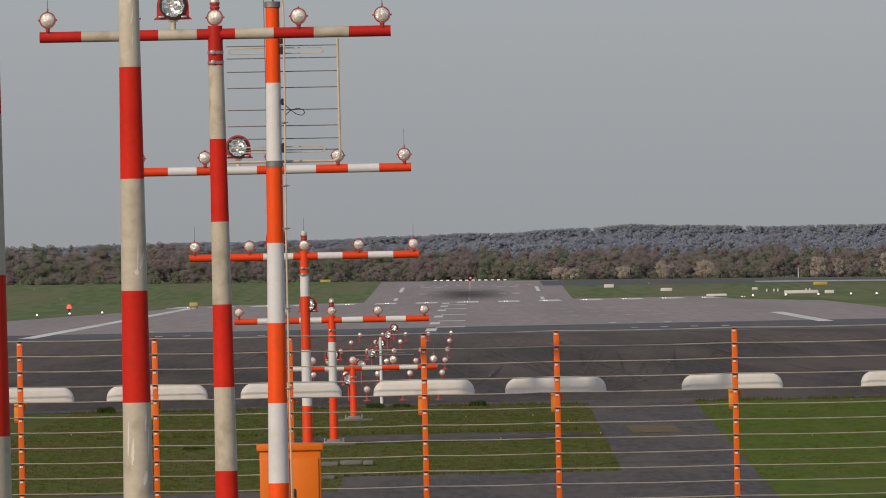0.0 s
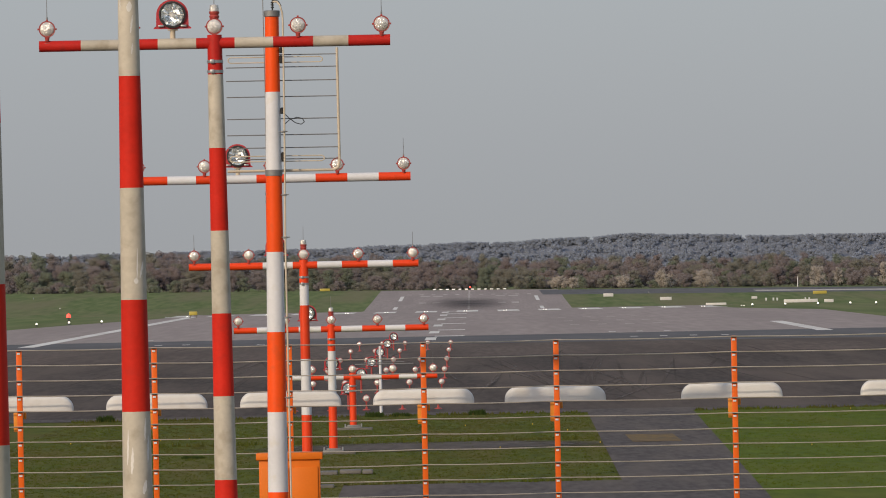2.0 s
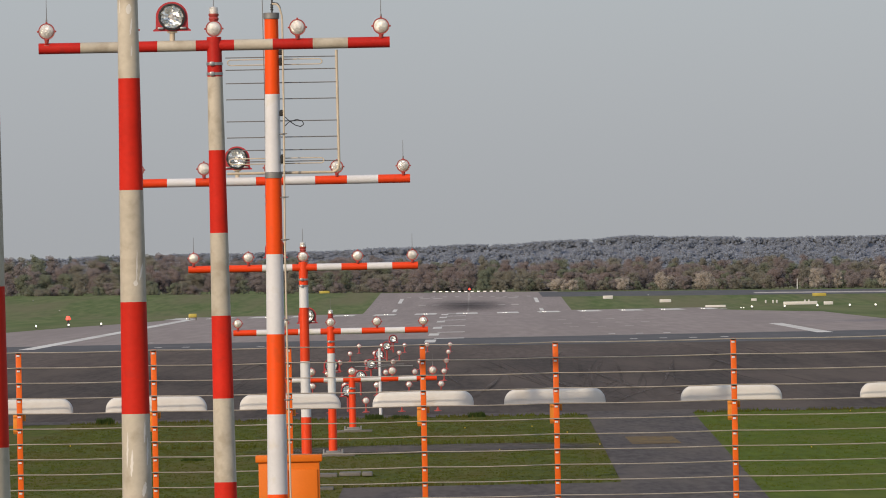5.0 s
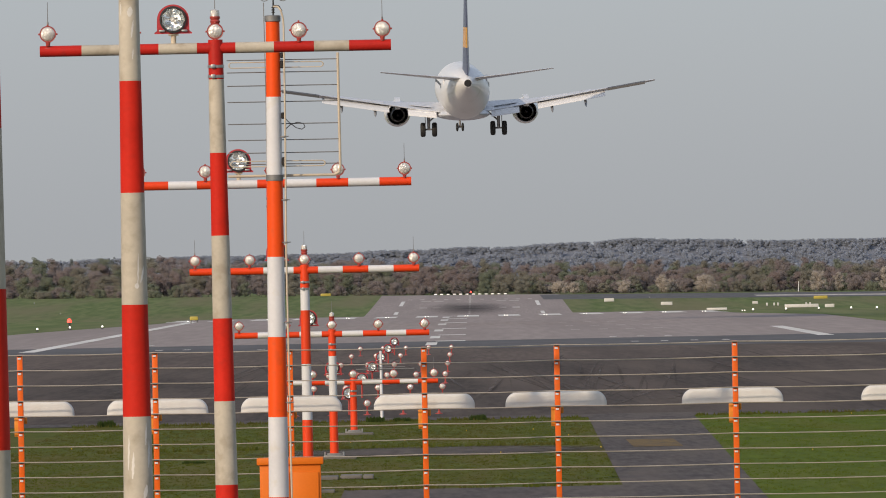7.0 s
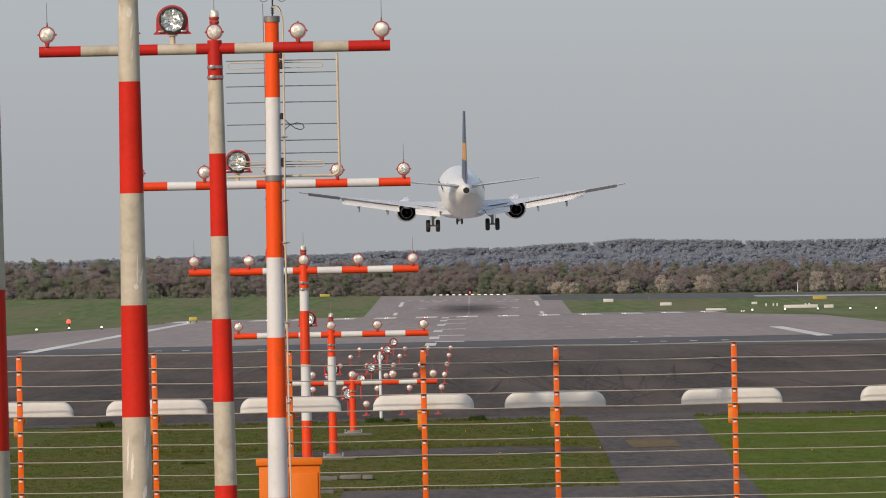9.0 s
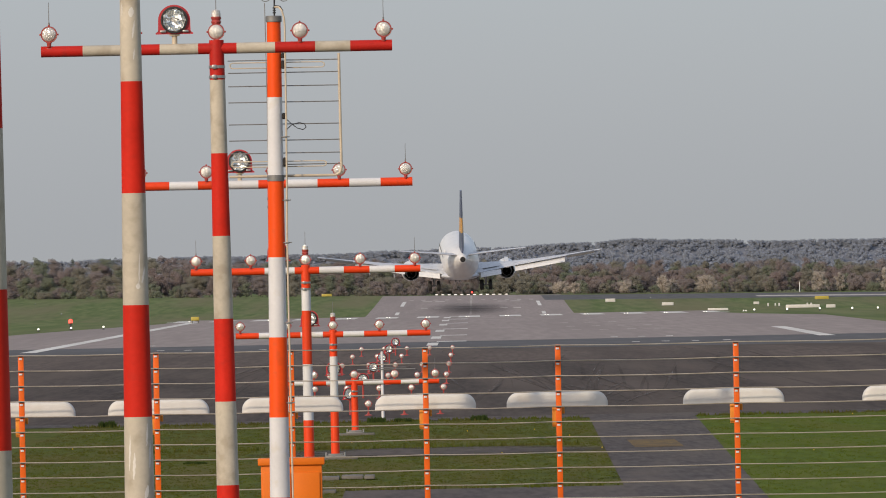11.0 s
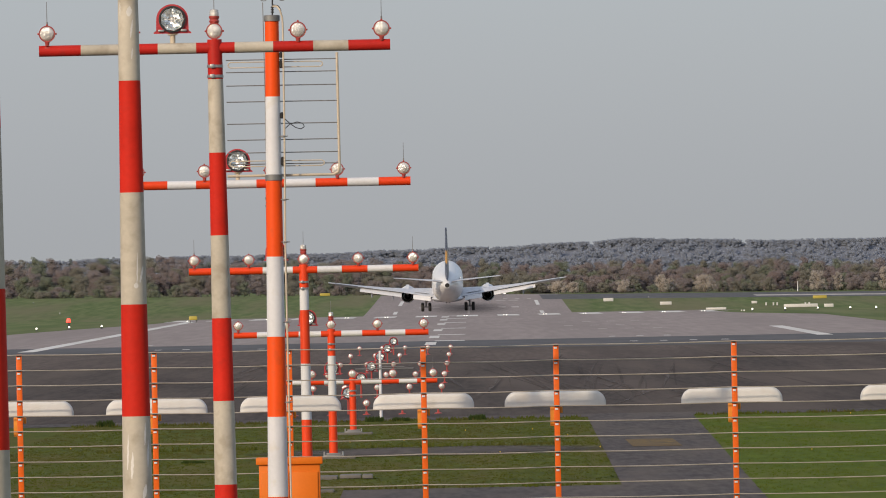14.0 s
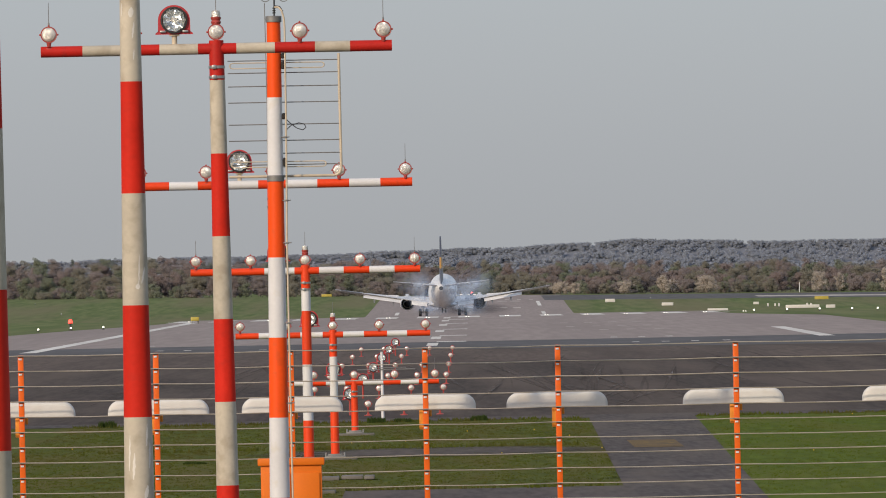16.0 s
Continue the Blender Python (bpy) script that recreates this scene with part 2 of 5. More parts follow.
PROFILE = [(-400, 0), (250, 0), (411, 0.33), (500, 0.0), (800, 0), (840, -0.02), (1000, -0.76), (1160, -1.45), (1230, -1.80), (1300, -2.2), (1600, -4.6), (2200, -8.2), (2650, -9.35), (2820, -9.25), (3000, -7.75), (3340, -4.55), (3700, -4.9), (5200, -3.0)]


def level(x, y):
    """The ground's height: flat before the threshold, then a dip and a rise."""
    z = PROFILE[-1][1]
    for (a, za), (b, zb) in zip(PROFILE, PROFILE[1:]):
        if y < b:
            z = za + (zb - za) * max(0.0, (y - a) / (b - a))
            break
    return z - 0.0100 * max(-400, min(400, x)) * smooth(1900, 3000, y)


def sheet(name, xs, ys, material, lift=0.0, parent=None, skew=None):
    """A strip of ground that follows the level; xs are the edges, skew moves them with the distance."""
    bm = bmesh.new()
    rows = []
    for y in ys:
        rows.append([bm.verts.new((x + (skew(y) if skew else 0), y, level(x + (skew(y) if skew else 0), y) + lift)) for x in xs])
    for a, b in zip(rows, rows[1:]):
        for k in range(len(xs) - 1):
            bm.faces.new((a[k], a[k + 1], b[k + 1], b[k]))
    return part(name, bm, material, parent)


def span(a, b, step):
    n = max(1, math.ceil((b - a) / step))
    return [a + (b - a) * k / n for k in range(n + 1)]


ALL_Y = [-400, -100, 0, 100, 150, 200, 250, 411, 500, 600, 800] + span(820, 3700, 40) + [3900, 4200, 4600, 5200]
ALL_X = [-3000, -800, -400] + span(-300, 300, 60) + [400, 800, 3000]
ground = tagged(sheet("ground", ALL_X, ALL_Y, GRASS), "short green airfield grass with dry patches", "ground", kind="structure")


def axis(y):
    """Runway centreline."""
    return -0.73 + (0.003 if y < 1500 else 0.0036) * (y - 515)


apron = tagged(sheet("pavement", [-400, -60, -20, 20, 60, 400], [256, 300, 350, 411, 450, 500, 508], ASPHALT, 0.012), "dark tyre-marked asphalt overrun before the runway", "pavement", kind="structure")
bm = bmesh.new()
rows = []
for x in (-400, -60, -30, -15, 0, 15, 30, 60, 400):
    near = 466 - 0.85 * max(-30, min(30, x))
    rows.append([bm.verts.new((x, y, level(x, y) + 0.021)) for y in (near, near + (500 - near) * 0.5, 500, 534)])
for p, q in zip(rows, rows[1:]):
    for k in range(3):
        bm.faces.new((p[k], q[k], q[k + 1], p[k + 1]))
tagged(part("pavement", bm, BLUE_ASPHALT), "blue-grey asphalt band before the runway", "pavement", kind="structure")
tagged(sheet("pavement", [-400, -40, 0, 40, 400], [385, 411, 450, 500, 508], BROWN_ASPHALT, 0.016), "brownish worn asphalt before the runway", "pavement", kind="structure")
tagged(sheet("ground", ALL_X, [y for y in ALL_Y if y > 590], MEADOW, 0.008), "meadow grass beside the runway, paled by painted haze", "ground", kind="structure")
near_runway = tagged(sheet("runway", [-31.5, -23, 0, 23, 31.5], span(534, 3340, 26), RUNWAY, 0.02, skew=axis), "pale grey concrete runway with white markings", "runway", kind="structure")

for side, edge_line in ((-1, ((600, 33.2), (640, 32.2), (675, 31.3), (720, 29.0), (760, 26.2), (790, 24.0), (1000, 23.4))), (1, ((560, 30.6), (632, 30.0), (740, 30.0), (765, 27.2), (790, 24.2), (1000, 23.6)))):
    bm = bmesh.new()
    rows = [[bm.verts.new((side * x, y, level(side * x, y) + 0.028)) for x in (edge, 60, 400)] for y, edge in [(float(v), float(np.interp(v, [p for p, q in edge_line], [q for p, q in edge_line]))) for v in span(edge_line[0][0], 1000, 20)]]
    for p, q in zip(rows, rows[1:]):
        for k in range(2):
            bm.faces.new((p[k], p[k + 1], q[k + 1], q[k]) if side > 0 else (p[k + 1], p[k], q[k], q[k + 1]))
    tagged(part("ground", bm, MEADOW), "meadow grass along the flared end of the runway", "ground", kind="structure")


def stripe(name, x0, x1, y0, y1, material=PAINT, lift=0.032, label="white painted runway marking", parent=near_runway):
    """A painted marking from y0 to y1, between x0 and x1 off the centreline."""
    ob = sheet(name, [x0, x1], span(y0, y1, 40), material, lift, parent, skew=axis)
    return ob


for s in (-1, 1):
    stripe("side_stripe", s * 22.0 - 0.45, s * 22.0 + 0.45, 509 if s < 0 else 522, 608 if s > 0 else 812)
    stripe("side_stripe", s * 22.5 - 0.6, s * 22.5 + 0.6, 2840, 2905)
    stripe("side_stripe", s * 22.5 - 0.6, s * 22.5 + 0.6, 3050, 3170)
for k in range(-7, 7):
    stripe("threshold_bar", 3.63 * k + 0.95, 3.63 * k + 2.85, 814, 845)
for y0 in (505, 556, 620, 692, 752, 800):
    stripe("axis_marking", -0.30, 0.30, y0, y0 + 20)
    stripe("crossline", 0.15, 1.85, y0 + 26, y0 + 31)
for k, (x, y) in enumerate(((11.0, 503), (12.6, 503), (14.2, 503), (10.4, 541), (12.0, 541), (13.6, 541), (-14.7, 505), (-13.2, 505), (-9.0, 498), (15.9, 503), (-16.4, 541))):
    stripe("inset_plate", x - 0.2, x + 0.2, y, y + 3.0, PAINT)
for y in (610, 650, 695):
    for x in (9.0, 10.8, 12.6, 14.4):
        stripe("worn_dash", x - 0.3, x + 0.3, y, y + 3.5, WORN)
stripe("centre_stripe", -0.3, 0.3, 2840, 3330, WORN)
for k in (-4.5, -3.2, 3.2, 4.5):
    stripe("touchdown_marking", 3.3 * k - 1.2, 3.3 * k + 1.2, 2990, 3015, WORN)
    stripe("touchdown_marking", 3.3 * k - 1.6, 3.3 * k + 1.6, 3160, 3180, WORN)
for k in range(-5, 6):
    stripe("worn_dash", 4.1 * k - 0.7, 4.1 * k + 0.7, 3205, 3222, WORN)
tagged(sheet("skid_marks", [-15, 0, 14], [2740, 3190], RUBBER, 0.05, near_runway, skew=axis), "dark rubber deposit")

# tyre marks curving over the asphalt
TYRE_DARK = ground_mat("dark_tyre_mark", (0.022, 0.020, 0.020), (0.030, 0.028, 0.027), (0.040, 0.036, 0.034), 1.5, 0.3, bump=0)
TYRE_PALE = ground_mat("pale_scrubbed_mark", (0.120, 0.104, 0.096), (0.145, 0.124, 0.114), (0.092, 0.080, 0.074), 1.5, 0.3, bump=0)
soft_edge(TYRE_DARK, 0.55, 0.6)
soft_edge(TYRE_PALE, 1.6, 0.6)
mark_rng = random.Random(11)


def tyre_mark(k, x0, y0, x1, y1, bend, width, material):
    """A thin mark from (x0, y0) to (x1, y1), bowed sideways by bend."""
    bm = bmesh.new()
    rows = []
    for j in range(13):
        u = j / 12
        y = y0 + (y1 - y0) * u
        x = x0 + (x1 - x0) * u + bend * 4 * u * (1 - u)
        w = width * (0.35 + 0.65 * math.sin(math.pi * u))
        z = level(x, y) + 0.019 + 0.0004 * k
        rows.append([bm.verts.new((x - w / 2, y, z)), bm.verts.new((x + w / 2, y, z))])
    for p, q in zip(rows, rows[1:]):
        bm.faces.new((p[0], p[1], q[1], q[0]))
    part("tyre_mark", bm, material, apron)


# turning tracks that fan out from the path's mouth
for k in range(34):
    side = -1 if k % 2 else 1
    x0, y0 = 5.2 + mark_rng.uniform(-1.6, 1.6), 257 + mark_rng.uniform(0, 14)
    reach = mark_rng.uniform(30, 150)
    tyre_mark(k, x0, y0, x0 + side * mark_rng.uniform(0.2, 4.2), y0 + reach, side * mark_rng.uniform(-0.5, 0.9), mark_rng.uniform(0.05, 0.15), TYRE_DARK if k % 6 == 0 else TYRE_PALE)
# long marks along and across the overrun
for k in range(46):
    x0, y0 = mark_rng.uniform(-14, 14), mark_rng.uniform(262, 420)
    tyre_mark(40 + k, x0, y0, x0 + mark_rng.uniform(-2.6, 2.6), min(500, y0 + mark_rng.uniform(25, 110)), mark_rng.uniform(-0.6, 0.6), mark_rng.uniform(0.06, 0.20), TYRE_DARK if k % 3 == 0 else TYRE_PALE)
# wide arcs of a turning vehicle
for k in range(4):
    tyre_mark(90 + k, -11.2 + 0.16 * k, 268, -9.6 + 0.22 * k, 350, -0.8, 0.14, TYRE_PALE)
# joints sealed with bitumen
for k, (x, ya, yb) in enumerate(((2.05, 330, 384), (-6.9, 262, 380), (9.4, 270, 384))):
    tyre_mark(96 + k, x, ya, x + 0.12, yb, 0.04, 0.07, TYRE_DARK)

# narrow asphalt roads between the grass plots
tagged(sheet("road", [-40, -1.9], [60, 110, 161], SHOULDER, 0.012), "old asphalt service road", "road", kind="structure")
tagged(sheet("road", [-1.9, 3.25], [60, 110, 172], SHOULDER, 0.012), "old asphalt service road beside the grass", "road", kind="structure")
tagged(sheet("road_marking", [4.15, 5.25], [208, 217], YELLOW_PAINT, 0.022, near_runway), "worn yellow marking")
tagged(sheet("pavement", [-400, 400], [251.5, 256], SHOULDER, 0.01), "worn asphalt edge along the grass", "pavement", kind="structure")
path = bmesh.new()
pv = [path.verts.new(p) for p in ((3.05, 150, 0.014), (5.35, 150, 0.014), (6.72, 257, 0.014), (3.85, 257, 0.014))]
path.faces.new(pv)
tagged(part("path", path, SHOULDER), "worn asphalt path crossing the grass", "path", kind="structure")
plot = bmesh.new()
plot.faces.new([plot.verts.new(p) for p in ((5.36, 150, 0.006), (400, 150, 0.006), (400, 251.5, 0.006), (6.65, 251.5, 0.006))])
tagged(part("ground", plot, LUSH), "lush green grass plot beside the path", "ground", kind="structure")
MUD = ground_mat("muddy_asphalt", (0.086, 0.074, 0.068), (0.128, 0.110, 0.100), (0.070, 0.066, 0.045), 4.0, 0.5, stretch=(1, 0.1, 1), bump=0.1)
soft_edge(MUD, 5.0, 0.9)
tagged(sheet("path", span(-4.6, 4.0, 1.0), [202, 205, 208, 211, 214], MUD, 0.013), "narrow muddy asphalt strip between grass plots", "path", kind="structure")


PIT = mat("pale_broken_concrete", (0.16, 0.15, 0.14), 0.85, var=0.25, scale=5, bump=0.3)


# ---- approach lights ----
def lamp_parts(host, spike, x, y, z, stem, scale=1.0):
    """A round sealed-beam lamp that faces the approach, on a stem; host is the mast."""
    bm = bmesh.new()
    r = 0.086 * scale
    lathe(bm, [(r * 0.99, -0.028), (r * 1.13, -0.032), (r * 1.17, -0.012), (r * 1.14, 0.012), (r * 1.0, 0.03), (r * 0.72, 0.075), (r * 0.3, 0.105), (r * 0.12, 0.11)])
    for a in (0.0, 0.5, 1.0):
        c, s = math.cos(math.pi * a), math.sin(math.pi * a)
        box(bm, (r * 1.22 * c, -0.01, r * 1.22 * s), (0.022, 0.03, 0.022), 0.004)
    lamp = part("lamp", bm, LAMP_RED, host, "round approach lamp in a red rim")
    lamp.location = (x, y, z)
    bm = bmesh.new()
    lathe(bm, [(r * 1.0, -0.030), (r * 0.97, -0.036), (r * 0.8, -0.046), (r * 0.5, -0.055), (r * 0.15, -0.059), (0.002, -0.06)], n=24)
    part("lens", bm, LENS, lamp, "pale prismatic glass")
    bm = bmesh.new()
    cyl(bm, (0, 0.01, -r * 1.1), (0, 0.01, -stem), 0.021, 0.024, 10)
    box(bm, (0, 0.0, -stem + 0.02), (0.07, 0.075, 0.05), 0.01)
    cyl(bm, (0, -0.02, -r * 1.12), (0, -0.02, -r * 1.12 - 0.05), 0.03, 0.022, 10)
    part("bracket", bm, LAMP_RED, lamp)
    if spike:
        bm = bmesh.new()
        cyl(bm, (0, 0.02, r * 1.1), (0, 0.02, r * 1.1 + 0.05), 0.012, 0.01, 8)
        cyl(bm, (0, 0.02, r * 1.1 + 0.05), (0, 0.02, r * 1.1 + 0.29), 0.0045, 0.003, 6)
        part("spike", bm, ZINC, lamp, "thin bird spike")
    return lamp


def strobe_parts(host, x, y, z, foot):
    """A large flasher: reflector glass in a red shield on a short foot."""
    bm = bmesh.new()
    pts = []
    for k in range(17):
        a = math.pi * k / 16
        pts.append((0.192 * math.cos(a), 0.182 * math.sin(a)))
    pts += [(-0.195, -0.14), (-0.225, -0.155)] + [(-0.225 + 0.045 * k, -0.17) for k in range(11)] + [(0.225, -0.155), (0.195, -0.14)]
    hole = [(0.139 * px / math.hypot(px, pz), 0.139 * pz / math.hypot(px, pz)) for px, pz in pts]
    loft(bm, [[Vector((px, 0.12, pz)) for px, pz in hole], [Vector((px, 0.0, pz)) for px, pz in hole], [Vector((px, 0.0, pz)) for px, pz in pts], [Vector((px * 0.96, 0.16, pz * 0.96)) for px, pz in pts]])
    shield = part("flasher", bm, SHIELD_RED, host, "flash lamp in a red shield")
    shield.location = (x, y, z)
    bm = bmesh.new()
    lathe(bm, [(0.160, -0.004), (0.162, -0.03), (0.142, -0.032), (0.138, -0.008)], n=28, close=False)
    part("rim", bm, BLACK, shield, "dark rubber rim")
    bm = bmesh.new()
    lathe(bm, [(0.140, -0.012), (0.124, 0.035), (0.092, 0.075), (0.055, 0.098), (0.002, 0.105)], n=9, close=False)
    tilt = random.Random(8)
    for v in bm.verts:
        v.co.y += tilt.uniform(-0.014, 0.014)
    part("reflector", bm, MIRROR, shield, "bright faceted reflector", smooth=False)
    bm = bmesh.new()
    lathe(bm, [(0.012, 0.09), (0.030, 0.06), (0.034, 0.02), (0.02, 0.0), (0.003, -0.004)], n=12)
    cyl(bm, (0.0, 0.02, -0.135), (0.0, 0.02, 0.135), 0.004, n=6)
    cyl(bm, (-0.135, 0.02, 0.0), (0.135, 0.02, 0.0), 0.004, n=6)
    part("flash_tube", bm, LENS, shield)
    for s in (-1, 1):
        bm = bmesh.new()
        box(bm, (s * 0.135, -0.015, -0.135), (0.07, 0.03, 0.026), 0.006)
        part("clasp", bm, STEEL, shield)
    bm = bmesh.new()
    box(bm, (0, 0.06, -0.175), (0.12, 0.1, 0.03), 0.006)
    cyl(bm, (0, 0.06, -0.18), (0, 0.06, -foot), 0.032, n=12)
    part("foot", bm, BEIGE if foot < 0.5 else LAMP_RED, shield)
    return shield


def bands(host, x, y, z0, z1, cuts, mats, d_top, taper, z_ref, n=28, lean=0.0):
    """Painted lengths of a tapered pole between the cuts."""
    zs = [z0] + [c for c in sorted(cuts) if z0 < c < z1] + [z1]
    mats = list(mats)
    for k, (a, b) in enumerate(zip(zs, zs[1:])):
        bm = bmesh.new()
        ra, rb = (d_top + taper * (z_ref - a)) / 2, (d_top + taper * (z_ref - b)) / 2
        cyl(bm, (x + lean * a, y, a), (x + lean * b, y, b), ra, rb, n)
        m = mats[(len(zs) - 2 - k) % 2]
        m = RED_BAR if m is RED and b == z1 and z1 < 6.9 and lean else m
        part({"faded_red_paint": "red_band", "dark_faded_red_paint": "red_band", "traffic_orange_paint": "orange_band", "vermilion_paint": "orange_band"}.get(m.name, "white_band"), bm, m, host)


def crossbar(host, y, z, xa, xb, cuts, mats, r, seed_first=0):
    edges = [xa] + cuts + [xb]
    for k, (a, b) in enumerate(zip(edges, edges[1:])):
        bm = bmesh.new()
        cyl(bm, (a, y, z), (b, y, z), r, r, 20)
        m = mats[(k + seed_first) % 2]
        part({"dark_faded_red_paint": "red_bar", "vermilion_paint": "orange_bar"}.get(m.name, "white_bar"), bm, m, host)


def base_plate(host, x, y):
    bm = bmesh.new()
    box(bm, (x, y, 0.06), (0.44, 0.44, 0.05), 0.01)
    box(bm, (x, y, 0.10), (0.32, 0.32, 0.05), 0.01)
    part("base_plate", bm, ZINC, host, "zinc base plate")
    for a in (-1, 1):
        for b in (-1, 1):
            bm = bmesh.new()
            cyl(bm, (x + a * 0.2, y + b * 0.2, 0.08), (x + a * 0.2, y + b * 0.2, 0.15), 0.018, n=6)
            part("bolt", bm, STEEL, host)
    bm = bmesh.new()
    box(bm, (x, y, 0.02), (0.95, 0.9, 0.06), 0.015)
    part("footing", bm, CONCRETE, host)


def beacon(host, x, y, z):
    """A clear-topped obstruction light on the mast's head."""
    bm = bmesh.new()
    lathe(bm, [(0.05, 0.0), (0.062, 0.03), (0.05, 0.05), (0.062, 0.07), (0.062, 0.09)], (x, y, z), "Z", 14)
    b = part("beacon", bm, LAMP_RED, host, "red beacon with a clear cap")
    bm = bmesh.new()
    lathe(bm, [(0.052, 0.09), (0.056, 0.12), (0.05, 0.165), (0.02, 0.178)], (x, y, z), "Z", 14)
    part("cap", bm, LENS, b)
    bm = bmesh.new()
    cyl(bm, (x, y, z + 0.17), (x, y, z + 0.42), 0.005, 0.003, 6)
    part("spike", bm, ZINC, b)


MAST_LABEL = "red and cream banded approach light mast with cross bar of lamps"
NEW_LABEL = "orange and white banded approach light mast with cross bar of lamps"

# two plain banded poles ahead of the first cross bar
for x, y, z1, cuts, d, tp, zr in ((-2.838, 58.1, 9.4, [k - 0.055 for k in range(1, 9)], 0.165, 0.016, 9.0),
                                   (-2.764, 83.7, 8.0, [k - 0.243 for k in range(1, 9)], 0.178, 0.0195, 6.6)):
    m = empty("approach_light_mast", "tall red and cream banded mast with scuffed paint", "light mast", group="approach light masts")
    bands(m, x, y, 0.12, z1, cuts, (CREAM, RED), d, tp, zr)
    base_plate(m, x, y)

M_X = {112.0: -2.672, 141.0: -2.555, 171.3: -2.54, 202.0: -2.43, 231.7: -2.285}
M_Z = {112.0: 6.724, 141.0: 5.37, 171.3: 4.072, 202.0: 2.695, 231.7: 1.305}


def barred_mast(y, old, cuts, bar_cuts, seed_first, spikes, d_top, taper, has_beacon, flash=True, r_bar=0.066, lean=0.0):
    x, z = M_X[y], M_Z[y]
    mats = (RED, CREAM) if old else (VERMILION, WHITE)
    m = empty("approach_light_mast", MAST_LABEL if old else NEW_LABEL, "light mast", group="approach light masts")
    bands(m, x - lean * z, y, 0.12, z + 0.10, cuts, mats, d_top, taper, z, lean=lean)
    crossbar(m, y, z, x - 2.1, x + 2.1, [x + c for c in bar_cuts], (RED_BAR, CREAM) if old else mats, r_bar, seed_first)
    for k in range(5):
        lamp_parts(m, k in spikes, x - 2.0 + k, y - 0.02, z + 0.205 - 0.003 * k, 0.205)
    if flash:
        strobe_parts(m, x - 0.5, y - 0.03, z + 0.35, 0.36)
    if has_beacon:
        beacon(m, x, y + 0.02, z + 0.29)
    for dz in (0.22, 0.34):
        bm = bmesh.new()
        rr = (d_top + taper * dz) / 2
        lathe(bm, [(rr + 0.001, -0.018), (rr + 0.008, -0.016), (rr + 0.008, 0.016), (rr + 0.001, 0.018)], (x, y, z - dz), "Z", 24)
        box(bm, (x - 0.03, y - rr - 0.012, z - dz), (0.05, 0.03, 0.05), 0.006)
        part("hose_clamp", bm, STEEL, m)
    base_plate(m, x, y)
    return m


barred_mast(112.0, True, [1.5, 2.5, 3.49, 4.48, 5.47, 6.35], [-1.6, -1.15, -0.68, -0.22, 0.24, 0.70, 1.18, 1.60], 0, (0, 4), 0.176, 0.0175, True, lean=-0.0058)
barred_mast(141.0, False, [0.4, 1.4, 2.4, 3.4, 4.4], [-1.56, -1.13, -0.7, -0.22, 0.22, 0.67, 1.15, 1.62], 0, (0, 4), 0.17, 0.010, False)
barred_mast(171.3, False, [1.333, 2.356, 3.337, 3.72], [-1.6, -1.38, -0.75, -0.2, 0.25, 0.7, 1.17, 1.63], 0, (0, 4), 0.165, 0.008, True)
barred_mast(202.0, False, [1.04, 2.22], [-1.6, -1.15, -0.7, -0.22, 0.22, 0.67, 1.17, 1.60], 0, (), 0.165, 0.008, True)
barred_mast(231.7, False, [], [-1.6, -1.15, -0.7, -0.22, 0.22, 0.72, 1.15, 1.6], 0, (4,), 0.165, 0.008, False)


# low barrettes set on the asphalt
def low_lamp(x, y, z, rise):
    g = empty("approach_light", "low round approach lamp on a red stem", "runway light", pose(x, y, z), "low approach lights")
    lamp_parts(g, False, 0, 0, rise, rise - 0.03)
    bm = bmesh.new()
    lathe(bm, [(0.11, 0.0), (0.10, 0.02), (0.04, 0.035), (0.03, 0.05)], (0, 0, 0), "Z", 14)
    part("foot_plate", bm, LAMP_RED, g)
    return g


lamp0 = low_lamp(-2.197, 261.0, 0.012, 0.33)
flash0 = empty("approach_flasher", "large flash lamp in a red shield near the asphalt", "runway light", pose(-2.70, 261.0, 0.012), "low flash lamps")
strobe_parts(flash0, 0, 0, 0.62, 0.60)
for k in range(6):
    y = 261.0 + 30.0 * k
    xc = -2.197 + 0.0965 * k
    for j in range(-2, 3):
        if k or j:
            copy_thing(lamp0, pose(xc + j, y, level(xc, y) + 0.012))
    if k:
        copy_thing(flash0, pose(xc - 0.5, y, level(xc, y) + 0.012))
lamp0.location.z = flash0.location.z = level(0, 261) + 0.012

# ---- antenna mast beside the bars ----
am = empty("antenna_mast", "orange and white banded mast carrying a rod antenna", "antenna mast")
bands(am, -2.118, 117.0, 0.12, 7.20, [k + 0.222 for k in range(0, 7)], (ORANGE, WHITE), 0.172, 0.0135, 7.2, lean=0.0065)
base_plate(am, -2.118, 117.0)
bm = bmesh.new()
lathe(bm, [(0.088, 0.0), (0.100, 0.005), (0.100, 0.075), (0.088, 0.08)], (-2.071, 117, 7.16), "Z", 24)
part("cap", bm, ZINC, am, "grey mast cap")
bm = bmesh.new()
lathe(bm, [(0.097, 0.0), (0.108, 0.004), (0.108, 0.075), (0.097, 0.08)], (-2.084, 117, 5.17), "Z", 24)
part("collar", bm, ZINC, am, "grey steel collar")

